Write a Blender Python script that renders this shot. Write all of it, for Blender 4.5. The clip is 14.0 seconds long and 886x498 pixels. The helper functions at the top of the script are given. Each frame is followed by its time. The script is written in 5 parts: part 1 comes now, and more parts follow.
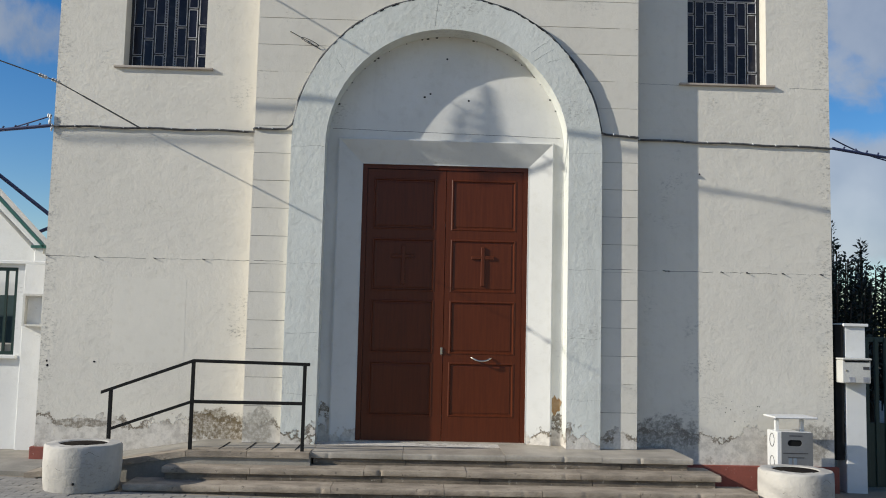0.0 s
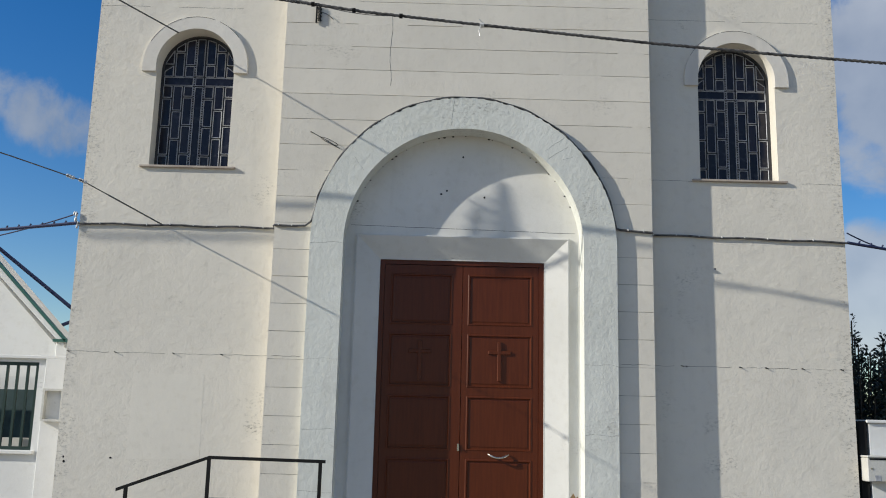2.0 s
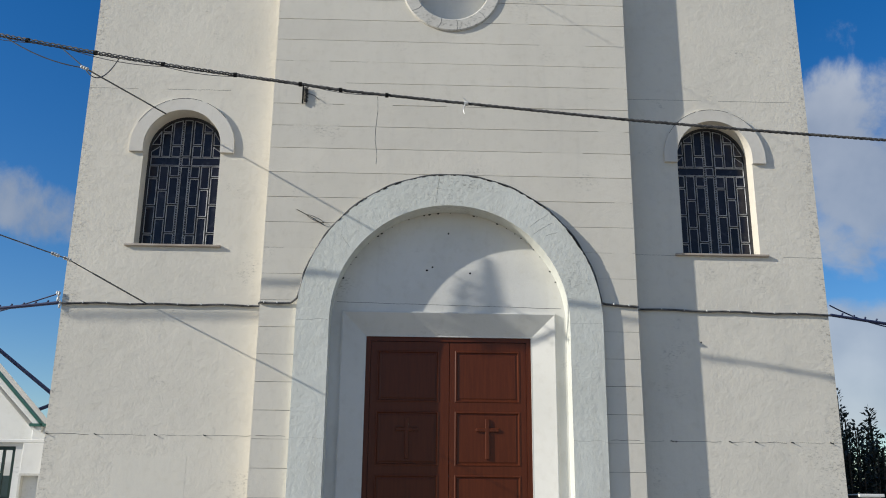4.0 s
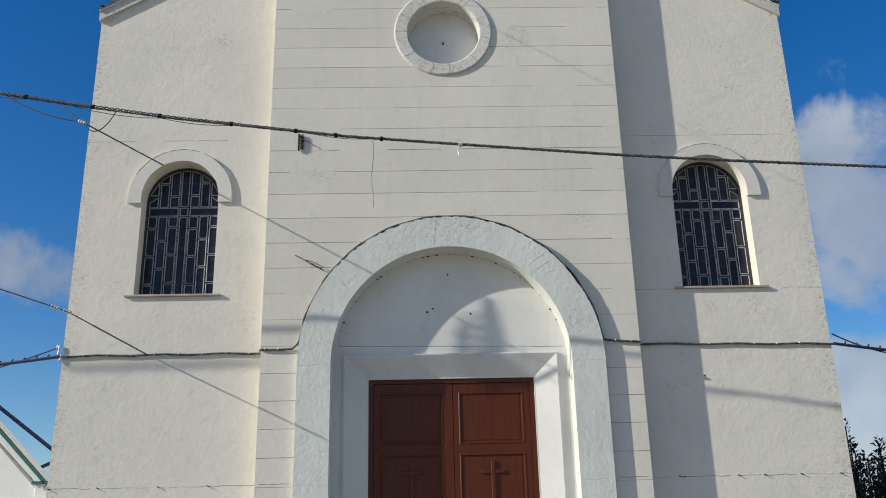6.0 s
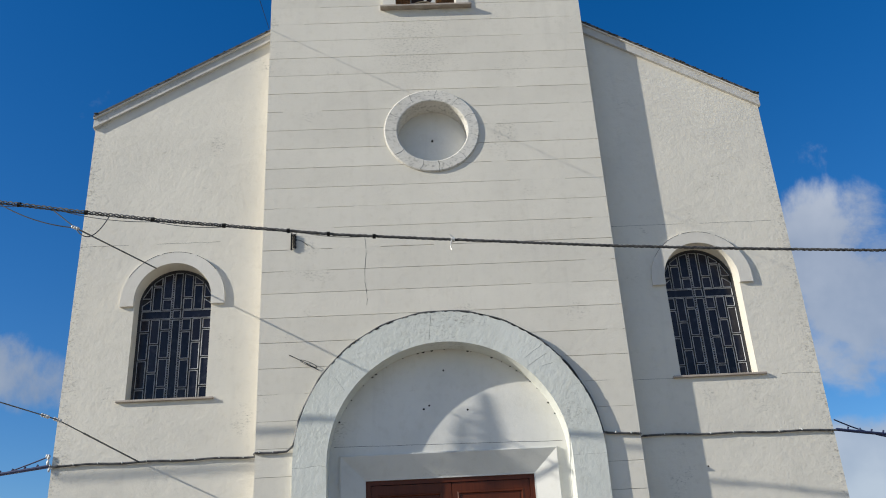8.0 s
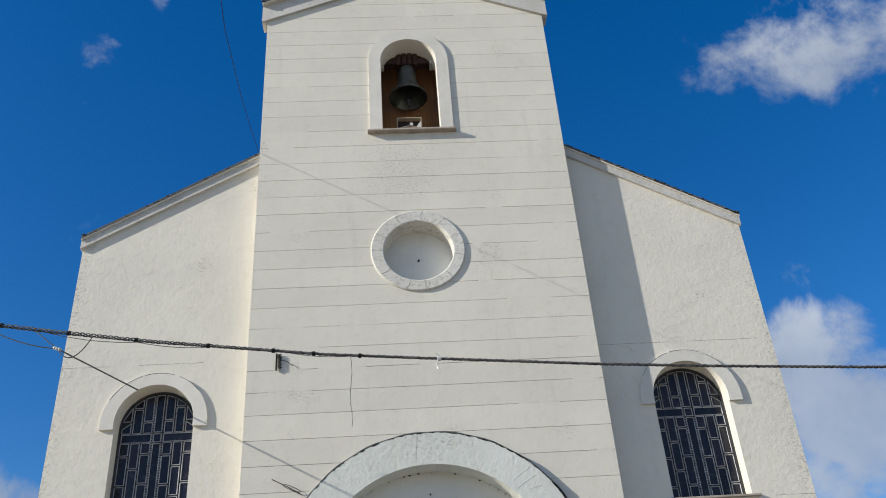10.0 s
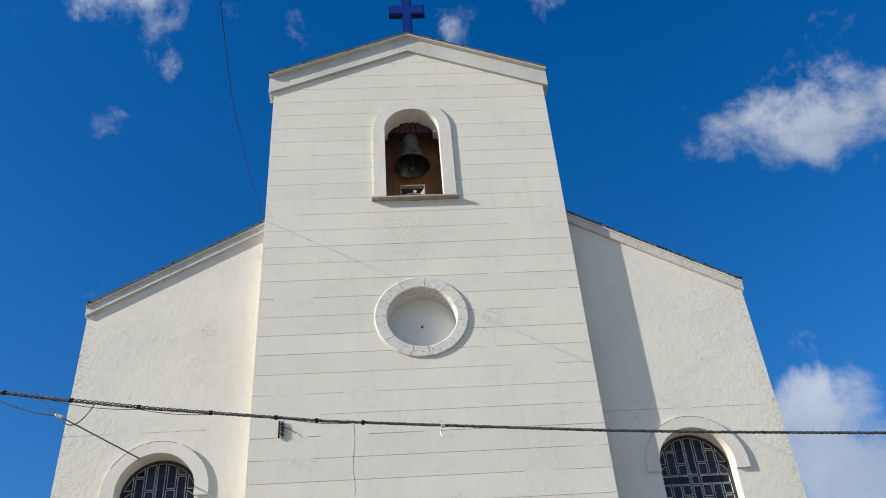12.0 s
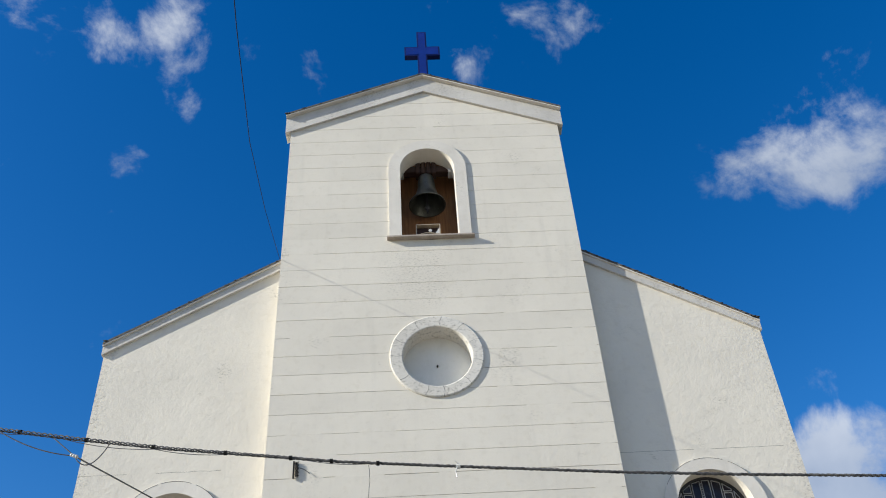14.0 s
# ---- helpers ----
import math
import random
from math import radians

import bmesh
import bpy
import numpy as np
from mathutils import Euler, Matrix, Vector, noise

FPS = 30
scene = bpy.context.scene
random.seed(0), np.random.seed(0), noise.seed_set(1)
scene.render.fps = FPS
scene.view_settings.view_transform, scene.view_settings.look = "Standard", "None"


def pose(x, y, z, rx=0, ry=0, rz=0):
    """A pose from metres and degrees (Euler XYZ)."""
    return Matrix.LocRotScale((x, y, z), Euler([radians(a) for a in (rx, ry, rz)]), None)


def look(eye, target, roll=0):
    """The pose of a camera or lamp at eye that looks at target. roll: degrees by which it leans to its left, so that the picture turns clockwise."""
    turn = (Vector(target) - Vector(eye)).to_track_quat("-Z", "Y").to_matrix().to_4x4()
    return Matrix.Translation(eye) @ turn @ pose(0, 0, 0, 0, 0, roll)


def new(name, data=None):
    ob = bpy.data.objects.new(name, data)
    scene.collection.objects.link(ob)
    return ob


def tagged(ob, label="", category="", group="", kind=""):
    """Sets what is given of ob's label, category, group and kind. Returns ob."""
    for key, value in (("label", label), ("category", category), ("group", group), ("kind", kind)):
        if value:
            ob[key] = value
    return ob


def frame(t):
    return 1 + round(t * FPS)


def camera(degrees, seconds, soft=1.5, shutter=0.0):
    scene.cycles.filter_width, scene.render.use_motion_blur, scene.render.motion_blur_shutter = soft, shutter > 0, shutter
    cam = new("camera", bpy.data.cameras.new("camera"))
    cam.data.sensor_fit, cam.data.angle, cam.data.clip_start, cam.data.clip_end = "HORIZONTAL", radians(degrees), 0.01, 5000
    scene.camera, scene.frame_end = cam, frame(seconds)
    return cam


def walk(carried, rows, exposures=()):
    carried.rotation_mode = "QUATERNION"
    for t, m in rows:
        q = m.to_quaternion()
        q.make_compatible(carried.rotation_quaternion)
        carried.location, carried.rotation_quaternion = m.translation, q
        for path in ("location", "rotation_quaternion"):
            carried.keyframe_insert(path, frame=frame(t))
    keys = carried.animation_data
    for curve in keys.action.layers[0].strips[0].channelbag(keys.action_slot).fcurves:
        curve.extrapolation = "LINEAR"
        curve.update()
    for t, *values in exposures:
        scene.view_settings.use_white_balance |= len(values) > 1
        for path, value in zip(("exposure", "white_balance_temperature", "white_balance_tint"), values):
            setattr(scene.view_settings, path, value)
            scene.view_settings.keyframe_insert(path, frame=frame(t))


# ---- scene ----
cam = camera(52.2, 14.0, soft=1.0)

PATH = [
    (0, (-0.328, -9.975, 1.713), (-0.267, -7.984, 1.89), 1.3),
    (0.5, (-0.295, -9.999, 1.746), (-0.276, -8.009, 1.94), 1.4),
    (1, (-0.238, -10.038, 1.807), (-0.234, -8.055, 2.065), 1.5),
    (1.5, (-0.262, -10.054, 1.806), (-0.254, -8.078, 2.12), 1.5),
    (2, (-0.286, -10.06, 1.776), (-0.275, -8.094, 2.146), 1.4),
    (2.5, (-0.277, -10.067, 1.727), (-0.268, -8.116, 2.168), 1.5),
    (3, (-0.296, -10.052, 1.698), (-0.278, -8.114, 2.193), 1.4),
    (3.2, (-0.316, -10.039, 1.7), (-0.283, -8.107, 2.217), 1.2),
    (5.3, (-0.367, -10.056, 1.603), (-0.312, -8.146, 2.196), -0.0),
    (5.5, (-0.349, -10.021, 1.596), (-0.297, -8.119, 2.211), -0.4),
    (6, (-0.329, -10.041, 1.603), (-0.28, -8.151, 2.255), -1.3),
    (6.5, (-0.317, -10.055, 1.639), (-0.267, -8.175, 2.319), -1.7),
    (7, (-0.324, -10.065, 1.633), (-0.269, -8.206, 2.368), -2.1),
    (7.5, (-0.315, -10.05, 1.643), (-0.256, -8.213, 2.433), -2.6),
    (8, (-0.347, -10.036, 1.631), (-0.275, -8.223, 2.473), -3.2),
    (8.5, (-0.35, -10.037, 1.621), (-0.255, -8.28, 2.573), -3.8),
    (8.7, (-0.357, -10.03, 1.619), (-0.249, -8.306, 2.627), -4.0),
    (10.8, (-0.318, -10.02, 1.601), (-0.207, -8.36, 2.71), -4.3),
    (11, (-0.313, -10.026, 1.596), (-0.203, -8.379, 2.725), -4.4),
    (11.5, (-0.308, -10.03, 1.593), (-0.199, -8.401, 2.748), -4.3),
    (12, (-0.331, -10.049, 1.57), (-0.224, -8.45, 2.767), -4.4),
    (12.5, (-0.319, -10.058, 1.577), (-0.219, -8.478, 2.8), -4.3),
    (13, (-0.324, -10.064, 1.571), (-0.234, -8.499, 2.813), -4.1),
    (13.5, (-0.324, -10.058, 1.566), (-0.242, -8.505, 2.824), -3.9),
    (14, (-0.33, -10.062, 1.576), (-0.254, -8.515, 2.841), -3.8),
]
walk(cam, [(t, look(eye, target, roll)) for t, eye, target, roll in PATH],
     exposures=((0, -0.02), (3, -0.01), (6.5, 0.03), (8.5, 0.14), (11, 0.29), (14, 0.43)))

# ---- world, sun, exposure ----
SUN_WAY = Vector((3.3, 1.0, -1.57)).normalized()      # the way the sunlight travels

world = bpy.data.worlds.new("sky")
scene.world = world
world.use_nodes = True
wn, wl = world.node_tree.nodes, world.node_tree.links
wn.clear()
w_out = wn.new("ShaderNodeOutputWorld")
w_bg = wn.new("ShaderNodeBackground")
w_sky = wn.new("ShaderNodeTexSky")
w_sky.sky_type = "NISHITA"
w_sky.sun_disc = False
w_sky.sun_elevation = math.asin(-SUN_WAY.z)
w_sky.sun_rotation = math.atan2(-SUN_WAY.x, -SUN_WAY.y)
w_sky.air_density = 1.0
w_sky.dust_density = 0.3
w_sky.ozone_density = 2.5
w_tc = wn.new("ShaderNodeTexCoord")
# clouds: soft centres in the sky, broken up by noise
CLOUDS = [
    # way to the cloud, radius in degrees, weight
    (0.323, 0.678, 0.660, 3.2, 1.05),
    (0.362, 0.671, 0.648, 3.4, 1.1),
    (0.400, 0.664, 0.632, 3.6, 1.15),
    (0.435, 0.649, 0.624, 3.6, 1.25),
    (0.475, 0.627, 0.619, 4.2, 1.3),
    (0.432, 0.585, 0.686, 4.6, 0.50),
    (0.414, 0.612, 0.672, 4.0, 0.45),
    (0.209, 0.575, 0.791, 3.2, 0.8),
    (0.178, 0.588, 0.789, 2.8, 0.75),
    (0.128, 0.608, 0.784, 4.2, 0.9),
    (0.097, 0.628, 0.772, 3.2, 0.85),
    (0.140, 0.632, 0.762, 2.8, 0.66),
    (-0.104, 0.633, 0.768, 2.4, 0.76),
    (-0.196, 0.610, 0.768, 2.8, 0.62),
    (-0.216, 0.622, 0.752, 2.4, 0.66),
    (-0.232, 0.632, 0.740, 2.2, 0.85),
    (-0.170, 0.606, 0.777, 2.2, 0.7),
    (-0.362, 0.549, 0.753, 4.5, 0.85),
    (-0.320, 0.560, 0.764, 3.6, 0.75),
    (-0.294, 0.668, 0.683, 1.9, 0.74),
    (-0.130, 0.579, 0.805, 2.4, 0.66),
    (-0.231, 0.564, 0.793, 3.0, 0.66),
    (0.414, 0.818, 0.398, 3.2, 1.3),
    (0.440, 0.812, 0.384, 4.0, 1.8),
    (0.420, 0.830, 0.366, 4.6, 2.1),
    (0.455, 0.829, 0.325, 5.5, 2.1),
    (0.440, 0.856, 0.272, 4.2, 1.4),
    (0.412, 0.794, 0.447, 2.6, 0.34),
    (0.438, 0.887, 0.146, 5.0, 1.9),
    (0.452, 0.879, 0.130, 5.5, 1.9),
    (-0.400, 0.868, 0.294, 3.0, 1.6),
    (-0.378, 0.882, 0.282, 3.2, 1.8),
    (-0.425, 0.852, 0.308, 2.8, 1.1),
]
acc = None
for cx, cy, cz, rad, weight in CLOUDS:
    dot = wn.new("ShaderNodeVectorMath")
    dot.operation = "DOT_PRODUCT"
    dot.inputs[1].default_value = Vector((cx, cy, cz)).normalized()
    wl.new(w_tc.outputs["Generated"], dot.inputs[0])
    mr = wn.new("ShaderNodeMapRange")
    mr.interpolation_type = "SMOOTHSTEP"
    mr.inputs["From Min"].default_value = math.cos(radians(rad))
    mr.inputs["From Max"].default_value = math.cos(radians(rad * 0.12))
    mr.inputs["To Max"].default_value = weight
    wl.new(dot.outputs["Value"], mr.inputs["Value"])
    if acc is None:
        acc = mr.outputs["Result"]
    else:
        mx = wn.new("ShaderNodeMath")
        mx.operation = "MAXIMUM"
        wl.new(acc, mx.inputs[0])
        wl.new(mr.outputs["Result"], mx.inputs[1])
        acc = mx.outputs[0]
w_n = wn.new("ShaderNodeTexNoise")
w_n.inputs["Scale"].default_value = 10.0
w_n.inputs["Detail"].default_value = 9.0
w_n.inputs["Roughness"].default_value = 0.62
w_n.inputs["Distortion"].default_value = 0.25
wl.new(w_tc.outputs["Generated"], w_n.inputs["Vector"])
w_sum = wn.new("ShaderNodeMath")
w_sum.operation = "MULTIPLY_ADD"
wl.new(w_n.outputs["Fac"], w_sum.inputs[0])
w_sum.inputs[1].default_value = 4.4
w_cl = wn.new("ShaderNodeMapRange")
w_cl.interpolation_type = "SMOOTHSTEP"
w_cl.inputs["From Min"].default_value = 2.85
w_cl.inputs["From Max"].default_value = 4.0
w_cl.inputs["To Max"].default_value = 0.8
wl.new(w_sum.outputs[0], w_cl.inputs["Value"])
# unseen broken cloud, added behind and above the street to whiten the fill
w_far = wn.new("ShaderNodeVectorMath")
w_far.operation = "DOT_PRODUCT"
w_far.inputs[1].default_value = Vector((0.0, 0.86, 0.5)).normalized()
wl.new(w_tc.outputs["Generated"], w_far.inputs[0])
w_fill = wn.new("ShaderNodeMapRange")
w_fill.interpolation_type = "SMOOTHSTEP"
w_fill.inputs["From Min"].default_value = math.cos(radians(46))
w_fill.inputs["From Max"].default_value = math.cos(radians(62))
w_fill.inputs["To Max"].default_value = 1.05
wl.new(w_far.outputs["Value"], w_fill.inputs["Value"])
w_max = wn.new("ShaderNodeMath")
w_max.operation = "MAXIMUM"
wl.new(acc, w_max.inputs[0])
wl.new(w_fill.outputs["Result"], w_max.inputs[1])
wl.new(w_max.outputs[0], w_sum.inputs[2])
w_hsv = wn.new("ShaderNodeHueSaturation")
w_hsv.inputs["Hue"].default_value = 0.510
w_hsv.inputs["Saturation"].default_value = 1.415
w_hsv.inputs["Value"].default_value = 1.68
wl.new(w_sky.outputs["Color"], w_hsv.inputs["Color"])
w_n2 = wn.new("ShaderNodeTexNoise")
w_n2.inputs["Scale"].default_value = 5.0
w_n2.inputs["Detail"].default_value = 6.0
wl.new(w_tc.outputs["Generated"], w_n2.inputs["Vector"])
w_cc = wn.new("ShaderNodeValToRGB")
w_cc.color_ramp.elements[0].position = 0.35
w_cc.color_ramp.elements[0].color = (3.6, 4.3, 5.5, 1)
w_cc.color_ramp.elements[1].position = 0.62
w_cc.color_ramp.elements[1].color = (7.4, 7.9, 8.6, 1)
wl.new(w_n2.outputs["Fac"], w_cc.inputs["Fac"])
w_mix = wn.new("ShaderNodeMixRGB")
wl.new(w_cl.outputs["Result"], w_mix.inputs["Fac"])
wl.new(w_hsv.outputs["Color"], w_mix.inputs["Color1"])
wl.new(w_cc.outputs["Color"], w_mix.inputs["Color2"])
wl.new(w_mix.outputs["Color"], w_bg.inputs["Color"])
w_bg.inputs["Strength"].default_value = 0.072
wl.new(w_bg.outputs["Background"], w_out.inputs["Surface"])

sun = new("sun", bpy.data.lights.new("sun", "SUN"))
sun.data.energy = 4.75
sun.data.angle = radians(0.53)
sun.data.color = (1.0, 0.955, 0.85)
sun.matrix_world = look((-30, -20, 25), Vector((-30, -20, 25)) + SUN_WAY)


# ---- materials ----
def nodes_of(name):
    m = bpy.data.materials.new(name)
    m.use_nodes = True
    nt = m.node_tree
    b = nt.nodes["Principled BSDF"]
    return m, nt.nodes, nt.links, b


def noise_node(n, l, coord, scale, detail=6.0, rough=0.55, stretch=None):
    t = n.new("ShaderNodeTexNoise")
    t.inputs["Scale"].default_value = scale
    t.inputs["Detail"].default_value = detail
    t.inputs["Roughness"].default_value = rough
    if stretch:
        mp = n.new("ShaderNodeMapping")
        mp.inputs["Scale"].default_value = stretch
        l.new(coord, mp.inputs["Vector"])
        coord = mp.outputs["Vector"]
    l.new(coord, t.inputs["Vector"])
    return t.outputs["Fac"]


def ramp(n, l, fac, a, b):
    r = n.new("ShaderNodeMapRange")
    r.interpolation_type = "SMOOTHSTEP"
    r.inputs["From Min"].default_value = a
    r.inputs["From Max"].default_value = b
    l.new(fac, r.inputs["Value"])
    return r.outputs["Result"]


def mixc(n, l, fac, c1, c2, mode="MIX"):
    x = n.new("ShaderNodeMixRGB")
    x.blend_type = mode
    for k, v in (("Fac", fac), ("Color1", c1), ("Color2", c2)):
        if isinstance(v, (int, float)):
            x.inputs[k].default_value = v
        elif isinstance(v, tuple):
            x.inputs[k].default_value = (*v, 1)
        else:
            l.new(v, x.inputs[k])
    return x.outputs["Color"]


def maths(n, l, op, a, b):
    x = n.new("ShaderNodeMath")
    x.operation = op
    for i, v in enumerate((a, b)):
        if isinstance(v, (int, float)):
            x.inputs[i].default_value = v
        else:
            l.new(v, x.inputs[i])
    return x.outputs[0]


def bump(n, l, b, height, dist, strength=1.0):
    bp = n.new("ShaderNodeBump")
    bp.inputs["Distance"].default_value = dist
    bp.inputs["Strength"].default_value = strength
    l.new(height, bp.inputs["Height"])
    l.new(bp.outputs["Normal"], b.inputs["Normal"])


def surface(name, colour, colour2, rough=0.8, scale=6.0, relief=0.002, relief_scale=60.0, metal=0.0, vary=0.0, fleck=None, stretch=None, gloss=0.5):
    """A general surface: two tones by coarse noise, fine grain, relief; vary: spread between alike pieces."""
    m, n, l, b = nodes_of(name)
    co = n.new("ShaderNodeTexCoord").outputs["Object"]
    big = noise_node(n, l, co, scale, 7, 0.6, stretch)
    col = mixc(n, l, ramp(n, l, big, 0.3, 0.7), colour, colour2)
    fine = noise_node(n, l, co, relief_scale, 4, 0.6, stretch)
    col = mixc(n, l, 0.35, col, mixc(n, l, ramp(n, l, fine, 0.2, 0.8), (0.55, 0.55, 0.55), (1.0, 1.0, 1.0)), "MULTIPLY")
    if fleck:
        f = noise_node(n, l, co, scale * 4, 5, 0.7)
        col = mixc(n, l, ramp(n, l, f, 0.6, 0.68), col, fleck)
    if vary:
        oi = n.new("ShaderNodeObjectInfo")
        v = n.new("ShaderNodeMapRange")
        v.inputs["To Min"].default_value = 1 - vary
        v.inputs["To Max"].default_value = 1 + vary
        l.new(oi.outputs["Random"], v.inputs["Value"])
        hs = n.new("ShaderNodeHueSaturation")
        l.new(col, hs.inputs["Color"])
        l.new(v.outputs["Result"], hs.inputs["Value"])
        col = hs.outputs["Color"]
    l.new(col, b.inputs["Base Color"])
    l.new(maths(n, l, "ADD", rough - 0.08, maths(n, l, "MULTIPLY", fine, 0.16)), b.inputs["Roughness"])
    b.inputs["Metallic"].default_value = metal
    b.inputs["Specular IOR Level"].default_value = gloss
    if relief:
        bump(n, l, b, fine, relief)
    return m


def stucco(name, colour, colour2, peel_top=0.0, peel_amount=0.5, relief=0.006, cement=(0.48, 0.445, 0.395), streak=0.2, vary=0.0, lichen=0.58, edge=0.0, blot=None, stains=(), trowel=0.0):
    """Painted render: trowel relief, faint rain streaks, grey lichen specks, flaking towards the damp foot of the wall."""
    m, n, l, b = nodes_of(name)
    co = n.new("ShaderNodeTexCoord").outputs["Object"]
    big = noise_node(n, l, co, 0.9, 6, 0.6)
    col = mixc(n, l, ramp(n, l, big, 0.3, 0.72), colour, colour2)
    run = noise_node(n, l, co, 1.0, 6, 0.62, (5.0, 5.0, 0.55))
    col = mixc(n, l, maths(n, l, "MULTIPLY", ramp(n, l, run, 0.52, 0.8), streak * 0.6), col, (0.40, 0.385, 0.35))
    speck = noise_node(n, l, co, 42.0, 8, 0.78, (0.55, 0.55, 1.0))
    where = noise_node(n, l, co, 1.6, 5, 0.6)
    spread = ramp(n, l, where, lichen - 0.02, lichen + 0.14)
    if edge:                                                  # lichen and chips gather along the exposed corner
        se = n.new("ShaderNodeSeparateXYZ")
        l.new(co, se.inputs[0])
        far = maths(n, l, "ADD", maths(n, l, "ABSOLUTE", se.outputs["X"], 0), maths(n, l, "MULTIPLY", where, 0.5))
        spread = maths(n, l, "MAXIMUM", spread, ramp(n, l, far, edge + 0.10, edge + 0.34))
    if blot:                                                  # a grimy run of its own below a ledge
        off = n.new("ShaderNodeVectorMath")
        off.operation = "DISTANCE"
        sq = n.new("ShaderNodeMapping")
        sq.inputs["Scale"].default_value = (1.0, 1.0, 0.75)
        l.new(co, sq.inputs["Vector"])
        l.new(sq.outputs["Vector"], off.inputs[0])
        off.inputs[1].default_value = (blot[0], blot[1], blot[2] * 0.75)
        near = maths(n, l, "ADD", off.outputs["Value"], maths(n, l, "MULTIPLY", where, 1.2))
        spread = maths(n, l, "MAXIMUM", spread, maths(n, l, "MULTIPLY", ramp(n, l, near, blot[3] + 0.75, blot[3] + 0.2), 0.85))
    lich = maths(n, l, "MULTIPLY", ramp(n, l, speck, 0.49, 0.68), spread)
    col = mixc(n, l, maths(n, l, "MULTIPLY", lich, 0.85), col, (0.22, 0.21, 0.185))
    mott = noise_node(n, l, co, 9.0, 6, 0.6)
    col = mixc(n, l, ramp(n, l, mott, 0.30, 0.50), mixc(n, l, 1.0, col, (0.955, 0.95, 0.94), "MULTIPLY"), col)
    lump = noise_node(n, l, co, 17.0, 8, 0.66)
    grain = noise_node(n, l, co, 110.0, 3, 0.6)
    stroke = noise_node(n, l, co, 6.5, 3, 0.5, (0.8, 1.0, 1.25))
    height = maths(n, l, "ADD", maths(n, l, "ADD", lump, maths(n, l, "MULTIPLY", ramp(n, l, stroke, 0.36, 0.64), trowel)), maths(n, l, "MULTIPLY", grain, 0.22))
    if peel_top > 0:
        sep = n.new("ShaderNodeSeparateXYZ")
        l.new(co, sep.inputs[0])
        up = n.new("ShaderNodeMapRange")
        up.inputs["From Min"].default_value = 0.25
        up.inputs["From Max"].default_value = peel_top
        up.inputs["To Min"].default_value = peel_amount
        up.inputs["To Max"].default_value = -0.45
        l.new(sep.outputs["Z"], up.inputs["Value"])
        pn = noise_node(n, l, co, 3.0, 10, 0.70)
        edge_of = maths(n, l, "ADD", maths(n, l, "MULTIPLY", pn, 1.1), up.outputs["Result"])
        peel = ramp(n, l, edge_of, 0.715, 0.735)
        tone = mixc(n, l, ramp(n, l, noise_node(n, l, co, 11.0, 8, 0.7), 0.35, 0.6), cement, (0.66, 0.62, 0.555))
        stain = noise_node(n, l, co, 5.0, 5, 0.6)
        tone = mixc(n, l, ramp(n, l, stain, 0.62, 0.74), tone, (0.22, 0.18, 0.13))
        rim = maths(n, l, "MULTIPLY", ramp(n, l, edge_of, 0.70, 0.725), ramp(n, l, edge_of, 0.80, 0.755))
        tone = mixc(n, l, maths(n, l, "MULTIPLY", rim, ramp(n, l, where, 0.42, 0.56)), tone, (0.20, 0.17, 0.13))
        col = mixc(n, l, peel, col, tone)
        height = maths(n, l, "SUBTRACT", height, maths(n, l, "MULTIPLY", peel, 0.9))
    for sx, sz, rx, rz, tint in stains:                       # single damp stains with ragged edges
        mp = n.new("ShaderNodeMapping")
        mp.inputs["Location"].default_value = (-sx / rx, 0, -sz / rz)
        mp.inputs["Scale"].default_value = (1 / rx, 0, 1 / rz)
        l.new(co, mp.inputs["Vector"])
        ln = n.new("ShaderNodeVectorMath")
        ln.operation = "LENGTH"
        l.new(mp.outputs["Vector"], ln.inputs[0])
        rag = maths(n, l, "ADD", ln.outputs["Value"], maths(n, l, "MULTIPLY", noise_node(n, l, co, 7.0, 8, 0.72), 2.2))
        body = ramp(n, l, rag, 2.10, 1.85)
        mark = noise_node(n, l, co, 26.0, 6, 0.7)
        col = mixc(n, l, maths(n, l, "MULTIPLY", body, maths(n, l, "MULTIPLY", ramp(n, l, mark, 0.28, 0.62), 0.9)), col, tint)
    if vary:
        oi = n.new("ShaderNodeObjectInfo")
        v = n.new("ShaderNodeMapRange")
        v.inputs["To Min"].default_value = 1 - vary
        v.inputs["To Max"].default_value = 1 + vary * 0.5
        l.new(oi.outputs["Random"], v.inputs["Value"])
        hs = n.new("ShaderNodeHueSaturation")
        l.new(col, hs.inputs["Color"])
        l.new(v.outputs["Result"], hs.inputs["Value"])
        col = hs.outputs["Color"]
    l.new(col, b.inputs["Base Color"])
    b.inputs["Roughness"].default_value = 0.85
    b.inputs["Specular IOR Level"].default_value = 0.25
    bump(n, l, b, height, relief)
    return m


